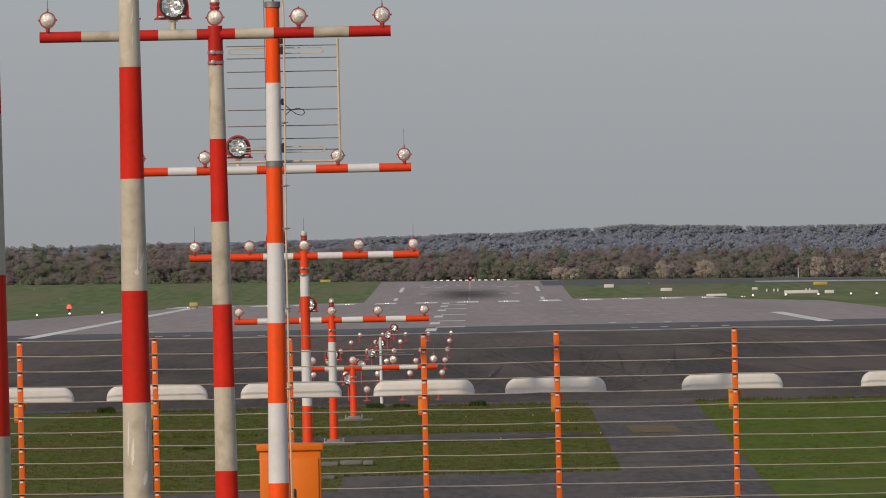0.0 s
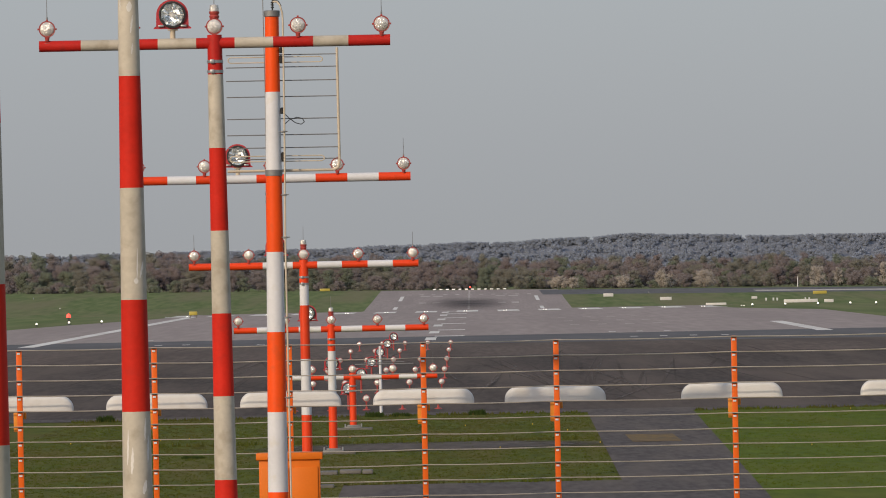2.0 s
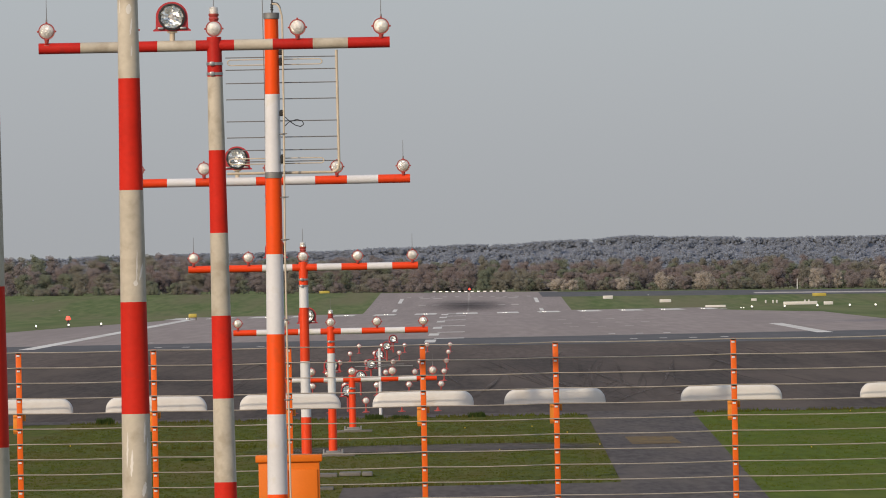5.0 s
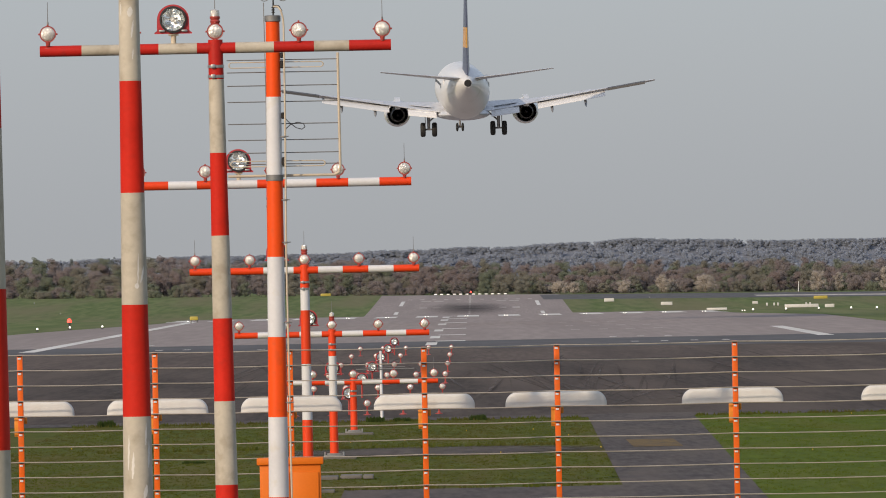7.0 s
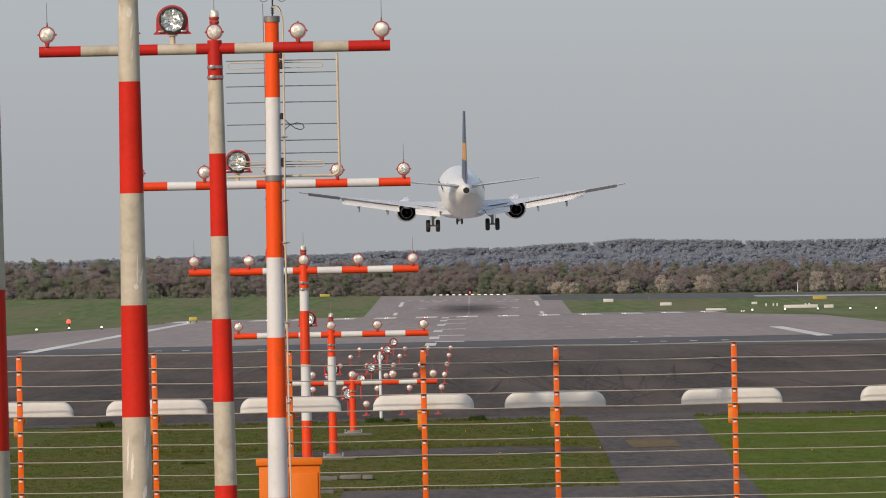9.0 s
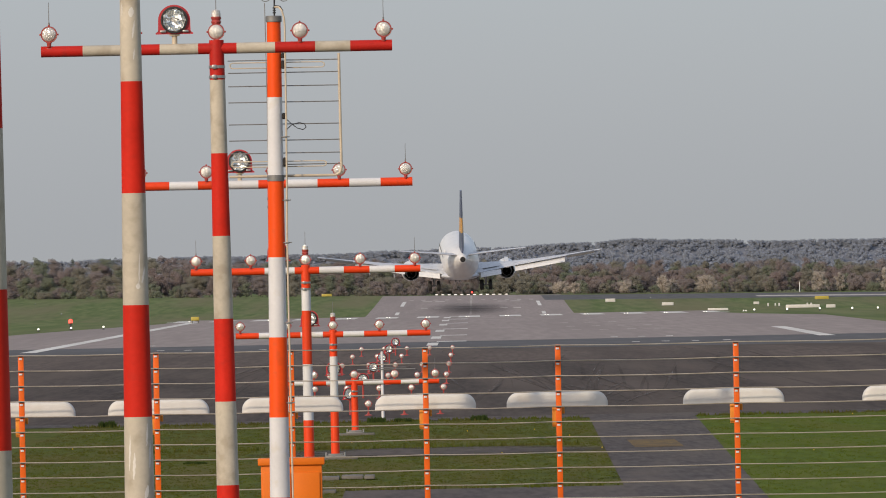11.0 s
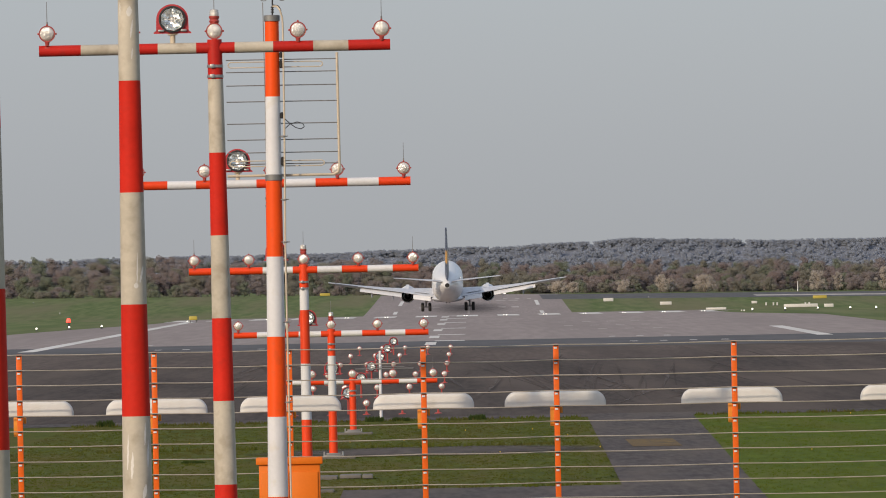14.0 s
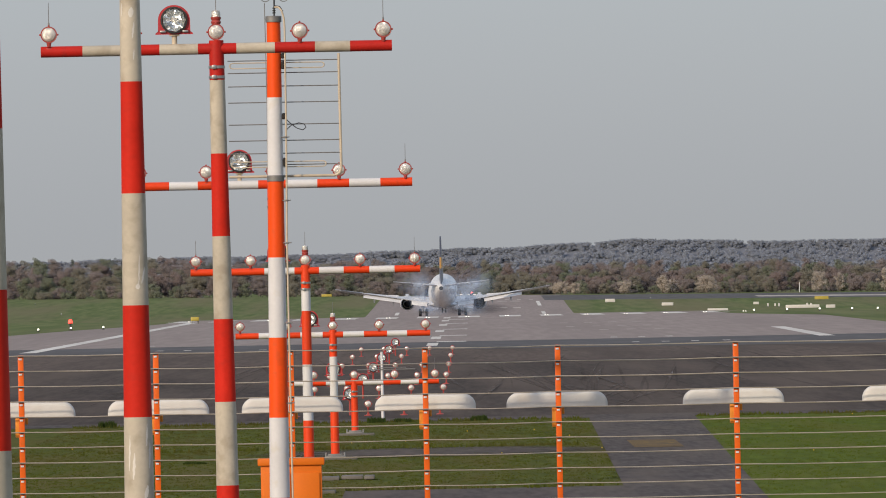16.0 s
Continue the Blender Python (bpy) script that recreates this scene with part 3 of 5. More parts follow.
bm = bmesh.new()
pipe(bm, [(-1.268, 117.16, 6.765), (-1.266, 117.16, 6.2), (-1.262, 117.16, 5.34), (-1.28, 117.16, 5.27), (-1.335, 117.16, 5.238), (-2.0, 117.14, 5.238), (-2.665, 117.16, 5.238)], 0.017, 8)
boom = part("antenna_frame", bm, BEIGE, am, "beige antenna frame tube")
for z in (6.687, 6.533, 6.365, 6.163, 5.887, 5.685, 5.524, 5.382):
    bm = bmesh.new()
    cyl(bm, (-2.66, 117.16, z + 0.002), (-1.27, 117.16, z), 0.0075, n=6)
    part("antenna_rod", bm, ZINC, boom, "thin grey antenna rod")
for zc in (6.625, 5.387):
    bm = bmesh.new()
    pipe(bm, [(-1.48, 117.13, zc + 0.033), (-2.60, 117.13, zc + 0.036), (-2.63, 117.13, zc + 0.02), (-2.63, 117.13, zc - 0.018), (-2.60, 117.13, zc - 0.033), (-1.48, 117.13, zc - 0.033), (-1.452, 117.13, zc - 0.016), (-1.452, 117.13, zc + 0.016), (-1.48, 117.13, zc + 0.033)], 0.0075, 6)
    part("dipole_loop", bm, BEIGE, boom)
bm = bmesh.new()
pipe(bm, [(-2.053, 116.95, 7.35), (-2.0, 116.92, 7.345), (-1.964, 116.9, 7.298), (-1.938, 116.9, 7.2), (-1.933, 116.9, 7.1), (-1.937, 116.9, 6.0), (-1.956, 116.9, 4.32), (-1.95, 116.9, 2.6), (-1.945, 116.9, 0.1)], 0.012, 8)
part("conduit", bm, BEIGE, am, "beige cable conduit")
bm = bmesh.new()
pipe(bm, [(-2.181, 117.0, 7.40), (-2.173, 117.0, 6.09), (-2.185, 117.0, 4.32), (-2.195, 117.0, 0.1)], 0.006, 6)
part("earth_wire", bm, ZINC, am)
bm = bmesh.new()
pipe(bm, [(-2.05, 116.95, 7.36), (-1.99, 116.93, 7.35), (-1.955, 116.92, 7.29)], 0.012, 8)
pipe(bm, [(-2.062, 117, 7.24), (-2.058, 117, 7.47)], 0.010, 8)
for z in (7.27, 7.30, 7.33):
    cyl(bm, (-2.062, 117, z), (-2.062, 117, z + 0.016), 0.02, n=10)
part("whip_base", bm, BLACK, am, "black whip aerial and cable")
for s, cx in ((-1, -2.17), (1, -1.94)):
    bm = bmesh.new()
    pipe(bm, [(cx + 0.055 * math.cos(a), 117.0, 7.47 + 0.05 * math.sin(a)) for a in (math.pi * (1 + k / 8) for k in range(9))], 0.006, 6)
    part("aerial_loop", bm, ZINC, am)
for z, h in ((6.625, 0.10), (5.985, 0.08), (5.413, 0.11), (6.74, 0.07)):
    bm = bmesh.new()
    lathe(bm, [(0.012, -h / 2), (0.028, -h / 2 + 0.01), (0.030, h / 2 - 0.02), (0.012, h / 2)], (-1.965, 116.98, z), "Z", 10)
    part("connector", bm, BLACK, am, "black cable connector")
bm = bmesh.new()
loop = [(-1.965, 5.99), (-1.93, 5.94), (-1.874, 5.885), (-1.80, 5.83), (-1.73, 5.81), (-1.69, 5.84), (-1.71, 5.88), (-1.78, 5.90), (-1.874, 5.87), (-1.93, 5.82), (-1.945, 5.78)]
pipe(bm, [(x, 116.95, z) for x, z in loop], 0.006, 6)
part("loose_cable", bm, BLACK, am, "looped black cable")
for z in (5.72, 4.93, 4.4, 3.4, 2.4):
    bm = bmesh.new()
    box(bm, (-1.955, 116.9, z), (0.05, 0.03, 0.025), 0.005)
    cyl(bm, (-2.0, 116.93, z), (-1.9, 116.9, z + 0.004), 0.008, n=6)
    part("conduit_clip", bm, ZINC, am)
    bm = bmesh.new()
    box(bm, (-2.165, 117.0, z - 0.03), (0.05, 0.025, 0.02), 0.004)
    part("wire_clip", bm, ZINC, am)

# scuffs where paint has been knocked off the nearest tall mast
scuffed = [o for o in bpy.data.objects if o.name.startswith("approach_light_mast") and not o.parent][1]


def scuff(z0, z1, a0, a1, slant=0.0):
    """A thin flake of bare primer wrapped on the mast; angles from the side that faces the approach."""
    bm = bmesh.new()
    n = 8
    rows = []
    for k in range(n + 1):
        z = z0 + (z1 - z0) * k / n
        r = (0.178 + 0.0195 * (6.6 - z)) / 2 + 0.0012
        wob = 0.02 * math.sin(9 * k + z0 * 7)
        rows.append([bm.verts.new((-2.764 + r * math.sin(a + slant * k / n + wob), 83.7 - r * math.cos(a + slant * k / n + wob), z)) for a in ((a0 + a1) / 2 + (a0 - a1) / 2 * math.sin(math.pi * (0.1 + 0.85 * k / n)), (a0 + a1) / 2, (a0 + a1) / 2 + (a1 - a0) / 2 * math.sin(math.pi * (0.1 + 0.85 * k / n)))])
    for p, q in zip(rows, rows[1:]):
        for k in range(2):
            bm.faces.new((p[k], p[k + 1], q[k + 1], q[k]))
    part("scuff", bm, SCUFF, scuffed, "bare white scuff")


for q in ((3.92, 4.22, 0.25, 0.36, 0.1), (3.90, 3.95, 0.05, 0.42, 0.0), (3.95, 4.10, 0.45, 0.65, 0.35), (2.2, 2.44, -0.45, -0.25, 0.1), (2.28, 2.6, -0.75, -0.6, 0.1), (2.30, 2.55, 0.75, 0.95, 0.1),
          (2.02, 2.15, 0.3, 0.6, 0.2), (6.14, 6.30, 0.1, 0.3, 0.25), (6.33, 6.42, -0.2, 0.35, 0.1), (6.34, 6.46, -0.95, -0.8, 0.0), (5.95, 6.05, 0.2, 0.35, 0.1), (2.5, 2.7, 0.55, 0.7, 0.1)):
    scuff(*q)

# concrete cover slabs in the verge
slab = empty("cable_pit_cover", "broken grey concrete cable pit cover in the grass", "pit cover")
for k, (dx, dy, w) in enumerate(((-0.32, 0.0, 0.5), (0.18, 0.4, 0.42), (0.52, -0.3, 0.2))):
    bm = bmesh.new()
    box(bm, (-2.05 + dx, 182.0 + dy, 0.03 + 0.01 * k), (w, 1.1, 0.07), 0.015)
    part("slab", bm, PIT, slab)

# slender monitor aerial
mon = empty("monitor_aerial", "slender white monitor pole with a thin cross arm", "aerial")
bm = bmesh.new()
cyl(bm, (-1.76, 256.5, 0.0), (-1.76, 256.5, 1.85), 0.045, 0.035, 12)
part("pole", bm, WHITE, mon)
bm = bmesh.new()
cyl(bm, (-2.45, 256.45, 1.36), (-0.85, 256.45, 1.36), 0.016, n=8)
cyl(bm, (-2.2, 256.45, 1.41), (-1.1, 256.45, 1.41), 0.01, n=8)
part("cross_arm", bm, ZINC, mon)

# ---- localizer array: wire screen on orange posts with white dipole covers ----
POSTS = (-6.632, -4.526, -2.42, -0.331, 1.74, 4.516, 7.336)
WIRES = [2.82 - 0.2383 * k for k in range(12)]
arr = empty("localizer_antenna", "localizer antenna of orange posts, wires and white dipole covers", "antenna")
for x in POSTS:
    bm = bmesh.new()
    box(bm, (x, 146.0, 1.415), (0.088, 0.07, 2.83), 0.008)
    post = part("post", bm, POST_ORANGE, arr, "orange painted post")
    for z in WIRES:
        if 0.1 < z < 2.9:
            bm = bmesh.new()
            box(bm, (x, 145.955, z - 0.01), (0.066, 0.024, 0.022), 0.004)
            part("wire_clip", bm, BLACK, post, "black wire clip")
            bm = bmesh.new()
            box(bm, (x - 0.005, 145.96, z - 0.052), (0.05, 0.014, 0.028), 0.003)
            part("clip_plate", bm, WHITE, post, "small white plate")
    bm = bmesh.new()
    box(bm, (x - 0.045, 146.12, 1.70), (0.12, 0.17, 0.30), 0.012)
    box(bm, (x - 0.01, 146.62, 1.79), (0.07, 1.2, 0.07), 0.008)
    box(bm, (x + 0.07, 146.12, 1.80), (0.04, 0.16, 0.10), 0.006)
    part("bracket", bm, BRACKET, arr, "yellow-orange bracket")
    bm = bmesh.new()
    rings = []
    ends = [(0.595 + 0.20 * math.sin(a), math.cos(a)) for a in (math.pi / 2 * k / 8 for k in range(9))]
    for xe, c in [(-a, b) for a, b in ends[::-1]] + [(-0.3, 1), (0.0, 1), (0.3, 1)] + ends:
        h, w = 0.235 * (0.16 + 0.84 * c), 0.15 * (0.6 + 0.4 * c)
        rings.append([Vector((x - 0.01 + xe, 147.22 + w * cc, 1.848 + h * z)) for cc, z in ((-1, 0), (1, 0), (1, 0.72), (0.93, 0.86), (0.78, 0.96), (0.5, 1), (-0.5, 1), (-0.78, 0.96), (-0.93, 0.86), (-1, 0.72))])
    loft(bm, rings)
    rad = part("dipole_cover", bm, RADOME, arr, "white fibreglass dipole cover")
    bm = bmesh.new()
    box(bm, (x - 0.01, 147.22, 1.841), (1.5, 0.28, 0.014), 0.003)
    part("seam", bm, ZINC, rad)
for z in WIRES:
    bm = bmesh.new()
    px = [-8.6] + list(POSTS) + [8.6]
    pts = []
    for a, b in zip(px, px[1:]):
        for k in range(4):
            u = k / 4
            pts.append((a + (b - a) * u, 145.94, z - 0.012 * math.sin(math.pi * u)))
    pts.append((8.6, 145.94, z))
    loft(bm, [[Vector((x, y + 0.0095 * math.cos(a), zz + 0.0095 * math.sin(a))) for a in (2 * math.pi * k / 6 for k in range(6))] for x, y, zz in pts])
    part("screen_wire", bm, WIRE, arr)

# ---- equipment cabinet ----
cab = empty("equipment_cabinet", "orange metal equipment cabinet with a flat overhanging lid", "cabinet")
bm = bmesh.new()
box(bm, (-2.215, 132.25, 0.66), (0.86, 0.45, 1.32), 0.012)
part("body", bm, BOX_ORANGE, cab)
bm = bmesh.new()
box(bm, (-2.215, 132.25, 1.365), (0.94, 0.53, 0.10), 0.015)
part("lid", bm, BOX_ORANGE, cab)
for s in (-1, 1):
    bm = bmesh.new()
    box(bm, (-2.215 + s * 0.205, 132.012, 0.63), (0.39, 0.022, 1.16), 0.008)
    dr = part("door", bm, BOX_ORANGE, cab)
bm = bmesh.new()
box(bm, (-2.16, 131.99, 0.72), (0.03, 0.03, 0.12), 0.008)
part("handle", bm, BLACK, dr)
bm = bmesh.new()
box(bm, (-2.215, 132.25, 0.02), (1.1, 0.7, 0.08), 0.01)
part("plinth", bm, CONCRETE, cab)


# ---- woods and hills ----
def leaf_mat(name, tones, rough=0.8):
    m = bpy.data.materials.new(name)
    m.use_nodes = True
    nt = m.node_tree
    b = nt.nodes["Principled BSDF"]
    b.inputs["Roughness"].default_value = rough
    b.inputs["Specular IOR Level"].default_value = 0.1
    geo, ramp = nt.nodes.new("ShaderNodeNewGeometry"), nt.nodes.new("ShaderNodeValToRGB")
    ramp.color_ramp.interpolation = "CONSTANT"
    while len(ramp.color_ramp.elements) < len(tones):
        ramp.color_ramp.elements.new(0.5)
    for k, (e, c) in enumerate(zip(ramp.color_ramp.elements, tones)):
        e.position, e.color = k / len(tones), (*c, 1)
    nt.links.new(geo.outputs["Random Per Island"], ramp.inputs[0])
    nt.links.new(ramp.outputs[0], b.inputs["Base Color"])
    tr, mx = nt.nodes.new("ShaderNodeBsdfTranslucent"), nt.nodes.new("ShaderNodeMixShader")
    nt.links.new(ramp.outputs[0], tr.inputs[0])
    mx.inputs[0].default_value = 0.5
    nt.links.new(b.outputs[0], mx.inputs[1])
    nt.links.new(tr.outputs[0], mx.inputs[2])
    nt.links.new(mx.outputs[0], nt.nodes["Material Output"].inputs[0])
    return m


def wood_mat(name, color, var=0.14, dense=0.36):
    """Twiggy foliage: tone drifts from clump to clump and over a few metres, with fine relief."""
    m = bpy.data.materials.new(name)
    m.use_nodes = True
    nt = m.node_tree
    b = nt.nodes["Principled BSDF"]
    b.inputs["Roughness"].default_value, b.inputs["Specular IOR Level"].default_value = 0.95, 0.0
    geo, co, big, fine, hs, r1, r2, add = (nt.nodes.new("ShaderNode" + k) for k in ("NewGeometry", "TexCoord", "TexNoise", "TexNoise", "HueSaturation", "MapRange", "MapRange", "Math"))
    big.inputs["Scale"].default_value, fine.inputs["Scale"].default_value = 0.22, 1.4
    big.inputs["Detail"].default_value, fine.inputs["Detail"].default_value = 4, 5
    for n in (big, fine):
        nt.links.new(co.outputs["Object"], n.inputs["Vector"])
    nt.links.new(geo.outputs["Random Per Island"], r1.inputs[0])
    r1.inputs[3].default_value, r1.inputs[4].default_value = 1 - var * 0.5, 1 + var * 0.5
    add.operation = "ADD"
    nt.links.new(big.outputs[0], add.inputs[0])
    nt.links.new(fine.outputs[0], add.inputs[1])
    nt.links.new(add.outputs[0], r2.inputs[0])
    r2.inputs[1].default_value, r2.inputs[2].default_value = 0.65, 1.35
    r2.inputs[3].default_value, r2.inputs[4].default_value = 1 - var, 1 + var
    mu = nt.nodes.new("ShaderNodeMath")
    mu.operation = "MULTIPLY"
    nt.links.new(r1.outputs[0], mu.inputs[0])
    nt.links.new(r2.outputs[0], mu.inputs[1])
    nt.links.new(mu.outputs[0], hs.inputs["Value"])
    hs.inputs["Color"].default_value = (*color, 1)
    nt.links.new(hs.outputs[0], b.inputs["Base Color"])
    # twigs scatter light far more evenly than a closed skin: the clump's own slope counts little
    soft, norm = nt.nodes.new("ShaderNodeVectorMath"), nt.nodes.new("ShaderNodeVectorMath")
    soft.operation, norm.operation = "MULTIPLY_ADD", "NORMALIZE"
    nt.links.new(geo.outputs["Normal"], soft.inputs[0])
    soft.inputs[1].default_value, soft.inputs[2].default_value = (0.35, 0.35, 0.35), (0.0, -0.6, 0.5)
    nt.links.new(soft.outputs[0], norm.inputs[0])
    nt.links.new(norm.outputs[0], b.inputs["Normal"])
    tr, mx = nt.nodes.new("ShaderNodeBsdfTranslucent"), nt.nodes.new("ShaderNodeMixShader")
    nt.links.new(hs.outputs[0], tr.inputs[0])
    mx.inputs[0].default_value = 0.4
    nt.links.new(b.outputs[0], mx.inputs[1])
    nt.links.new(tr.outputs[0], mx.inputs[2])
    # leafless twigs let half of the view through
    gap, airy = nt.nodes.new("ShaderNodeBsdfTransparent"), nt.nodes.new("ShaderNodeMixShader")
    airy.inputs[0].default_value = dense
    nt.links.new(gap.outputs[0], airy.inputs[1])
    nt.links.new(mx.outputs[0], airy.inputs[2])
    nt.links.new(airy.outputs[0], nt.nodes["Material Output"].inputs[0])
    return m


ball = bmesh.new()
bmesh.ops.create_icosphere(ball, subdivisions=1, radius=1.0)
BALL_V = np.array([v.co[:] for v in ball.verts])
BALL_F = np.array([[v.index for v in f.verts] for f in ball.faces])
ball.free()


def crown_mesh(name, trees, material, seed, clumps=42, sprays=84, size=0.20, pointed=False):
    """Crowns of many uneven twig clumps with loose sprays round them, over tapered trunks; trees: x, y, z, height, width."""
    g = np.random.default_rng(seed)
    vs, fs, count = [], [], 0
    for x, y, z, h, w in trees:
        a = np.arange(4) * math.pi / 2
        foot = np.stack([x + 0.2 * np.cos(a), y + 0.2 * np.sin(a), np.full(4, z - 0.4)], 1)
        vs += [foot, np.array([[x, y, z + h * 0.75]])]
        fs.append(np.array([(0, 1, 4), (1, 2, 4), (2, 3, 4), (3, 0, 4)]) + count)
        count += 5
        for k in range(clumps):
            u = (k + g.uniform(0.1, 0.9)) / clumps
            if pointed:
                lift, r = 0.1 + 0.88 * u, w * 0.5 * (1.05 - u) * g.uniform(0.6, 0.9)
                out = w * 0.18 * (1 - u)
            else:
                lift, r = 0.12 + 0.82 * u, w * g.uniform(0.07, 0.15)
                out = w * 0.40 * math.sqrt(max(0.05, 1 - ((lift - 0.42) / 0.58) ** 2)) * g.uniform(0.1, 1.0)
            turn = g.uniform(0, 2 * math.pi)
            c = np.array([x + out * math.cos(turn), y + out * math.sin(turn), z + min(lift * h, h - r * 0.8)])
            q, _ = np.linalg.qr(g.normal(size=(3, 3)))
            p = (BALL_V @ q) * (1 + g.normal(0, 0.2, (len(BALL_V), 1))) * r * np.array([1.1, 1.1, g.uniform(0.7, 1.0)])
            vs.append(c + p)
            fs.append(BALL_F + count)
            count += len(BALL_V)
            n = sprays // clumps
            d = g.normal(size=(n, 3))
            d /= np.linalg.norm(d, axis=1, keepdims=True)
            tip = c + d * r * g.uniform(0.95, 1.3, (n, 1))
            e1, e2 = g.normal(0, size, (n, 3)), g.normal(0, size, (n, 3))
            vs.append(np.stack([tip, tip + e1, tip + e2], 1).reshape(-1, 3))
            fs.append(np.arange(3 * n).reshape(-1, 3) + count)
            count += 3 * n
    vs, fs = np.concatenate(vs), np.concatenate(fs)
    me = bpy.data.meshes.new(name)
    me.from_pydata(vs, [], fs)
    me.materials.append(material)
    me.polygons.foreach_set("use_smooth", [True] * len(me.polygons))
    return new(name, me)


rng = random.Random(5)
# twig and leaf tones are raised and greyed to carry the distance's haze
BARE = wood_mat("bare_spring_twigs", (0.272, 0.240, 0.238))
REDDISH = wood_mat("reddish_buds", (0.276, 0.232, 0.228))
OLIVE = wood_mat("olive_buds", (0.250, 0.242, 0.204))
GREEN = wood_mat("young_leaves", (0.208, 0.232, 0.174))
PINE = wood_mat("dark_pine_needles", (0.120, 0.138, 0.120))
BARK = mat("grey_bark", (0.10, 0.085, 0.07), 0.9, var=0.2, scale=2)
BLOSSOM = wood_mat("white_blossom", (0.50, 0.45, 0.40), 0.2)
# blue haze of the distance is painted into this base colour
FARWOOD = wood_mat("haze_tinted_woods", (0.355, 0.395, 0.475), 0.05)


def wood_top(x):
    """How tall the wood stands across the view."""
    return float(np.interp(x, (-240, -165, -120, -60, 0, 60, 110, 165, 240), (15.0, 14.8, 15.2, 14.2, 12.8, 12.2, 12.1, 13.4, 14.2))) + 0.5 * math.sin(x * 0.11)


kinds = [[], [], [], []]
for row, (y, hs) in enumerate(((3440, 0.60), (3480, 0.76), (3530, 0.90), (3590, 1.02))):
    x = -240.0
    while x < 240:
        h = hs * wood_top(x) * rng.uniform(0.86, 1.06)
        t = (x + rng.uniform(-2, 2), y + rng.uniform(-14, 14), level(x, y), h, rng.uniform(7, 12))
        green = 0.5 + 0.5 * noise.noise((x * 0.03, row * 0.8, 2.0))
        kinds[rng.choices((0, 1, 2, 3), (3, 2.6, 1.2 + 3 * green, 3.2 * green))[0]].append(t)
        x += rng.uniform(3.5, 6.0)
for k, (trees, tone, label) in enumerate(zip(kinds, (BARE, REDDISH, OLIVE, GREEN), ("brown leafless spring woods beyond the airfield", "reddish budding woods beyond the airfield", "olive budding woods beyond the airfield", "woods in first young green leaf"))):
    tagged(crown_mesh("woods", trees, tone, 30 + k), label, "trees", kind="stuff")
pines = [(x, 3600.0, level(x, 3600), h, w) for x, h, w in ((-150, 15.2, 6), (-143, 15.8, 5), (-131, 15.4, 7), (-126, 16.2, 5), (-117, 15.0, 6), (-61, 14.8, 7), (-54, 14.2, 6))]
tagged(crown_mesh("woods", pines, PINE, 36, 30), "dark green pines standing above the bare woods", "trees", kind="stuff")
under = [(rng.uniform(-240, 240), rng.uniform(3405, 3430), rng.uniform(2.5, 5.5), rng.uniform(5, 9)) for _ in range(190)]
for k, tone in enumerate((BARE, GREEN, OLIVE)):
    tagged(crown_mesh("undergrowth", [(x, y, level(x, y), h, w) for x, y, h, w in under[k::3]], tone, 40 + k, 26, 78), ("low brown scrub at the edge of the woods", "low green scrub at the edge of the woods", "olive scrub at the edge of the woods")[k], "shrubs", kind="stuff")
for k, (x, h, w) in enumerate(((42, 4.5, 9), (47, 4, 6), (66, 4.5, 7), (79, 6.5, 7), (83, 5, 5), (95, 6.3, 9), (136, 7.5, 8), (143.5, 7, 5), (160, 8.5, 7), (163, 7, 5))):
    y = 3398 + rng.uniform(-4, 4)
    tree = empty("blossom_tree", "tree in white spring blossom before the woods", "tree", pose(x, y, level(x, y)), "blossom trees")
    crown = crown_mesh("crown", [(0, 0, 0.2, h, w)], BLOSSOM, 50 + k, 34, 510, 0.24)
    crown.parent = tree
    tagged(crown, kind="stuff")
    bm = bmesh.new()
    cyl(bm, (0, 0, -0.3), (0.1, 0, h * 0.5), 0.22, 0.12, 8)
    for j in range(4):
        cyl(bm, (0.1, 0, h * (0.3 + 0.05 * j)), (0.1 + w * 0.25 * math.cos(j * 1.9), w * 0.2 * math.sin(j * 1.9), h * 0.75), 0.09, 0.03, 6)
    part("trunk", bm, BARK, tree)


# the hazed far wood colour, darkened to imitate shade among the trees
SHADED_HILL = mat("hazed_shaded_hill", (0.170, 0.188, 0.228), 0.9, spec=0.0, var=0.12, scale=0.09)


def hill_top(x):
    return float(np.interp(x, (-260, -217, -134, -71, -10, 30, 61, 90, 110, 129, 138, 175, 222, 260), (12.7, 12.9, 13.9, 14.0, 15.4, 15.9, 17.0, 18.7, 18.1, 18.0, 17.2, 16.3, 16.6, 16.2))) + 0.25 * math.sin(x * 0.14)


hill_trees = []
for k in range(2600):
    x, deep = rng.uniform(-260, 260), rng.random() ** 0.8 if k > 800 else 0.0
    hh = rng.uniform(3.2, 5.0)
    top = -8 + (hill_top(x) + 8) * (1 - 0.75 * deep)
    hill_trees.append((x, 4700 - 60 * deep, top - hh * rng.uniform(0.92, 1.08), hh, rng.uniform(4.5, 8)))
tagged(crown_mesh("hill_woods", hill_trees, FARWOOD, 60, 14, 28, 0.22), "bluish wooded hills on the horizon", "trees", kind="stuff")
spruces = [(x, 4702.0, hill_top(x) - 3.6, rng.uniform(3.4, 4.5), rng.uniform(2.4, 3.6)) for x in [rng.uniform(84, 142) for _ in range(26)] + [rng.uniform(10, 60) for _ in range(6)]]
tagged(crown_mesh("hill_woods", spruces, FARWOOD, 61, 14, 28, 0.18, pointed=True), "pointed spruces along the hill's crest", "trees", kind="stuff")
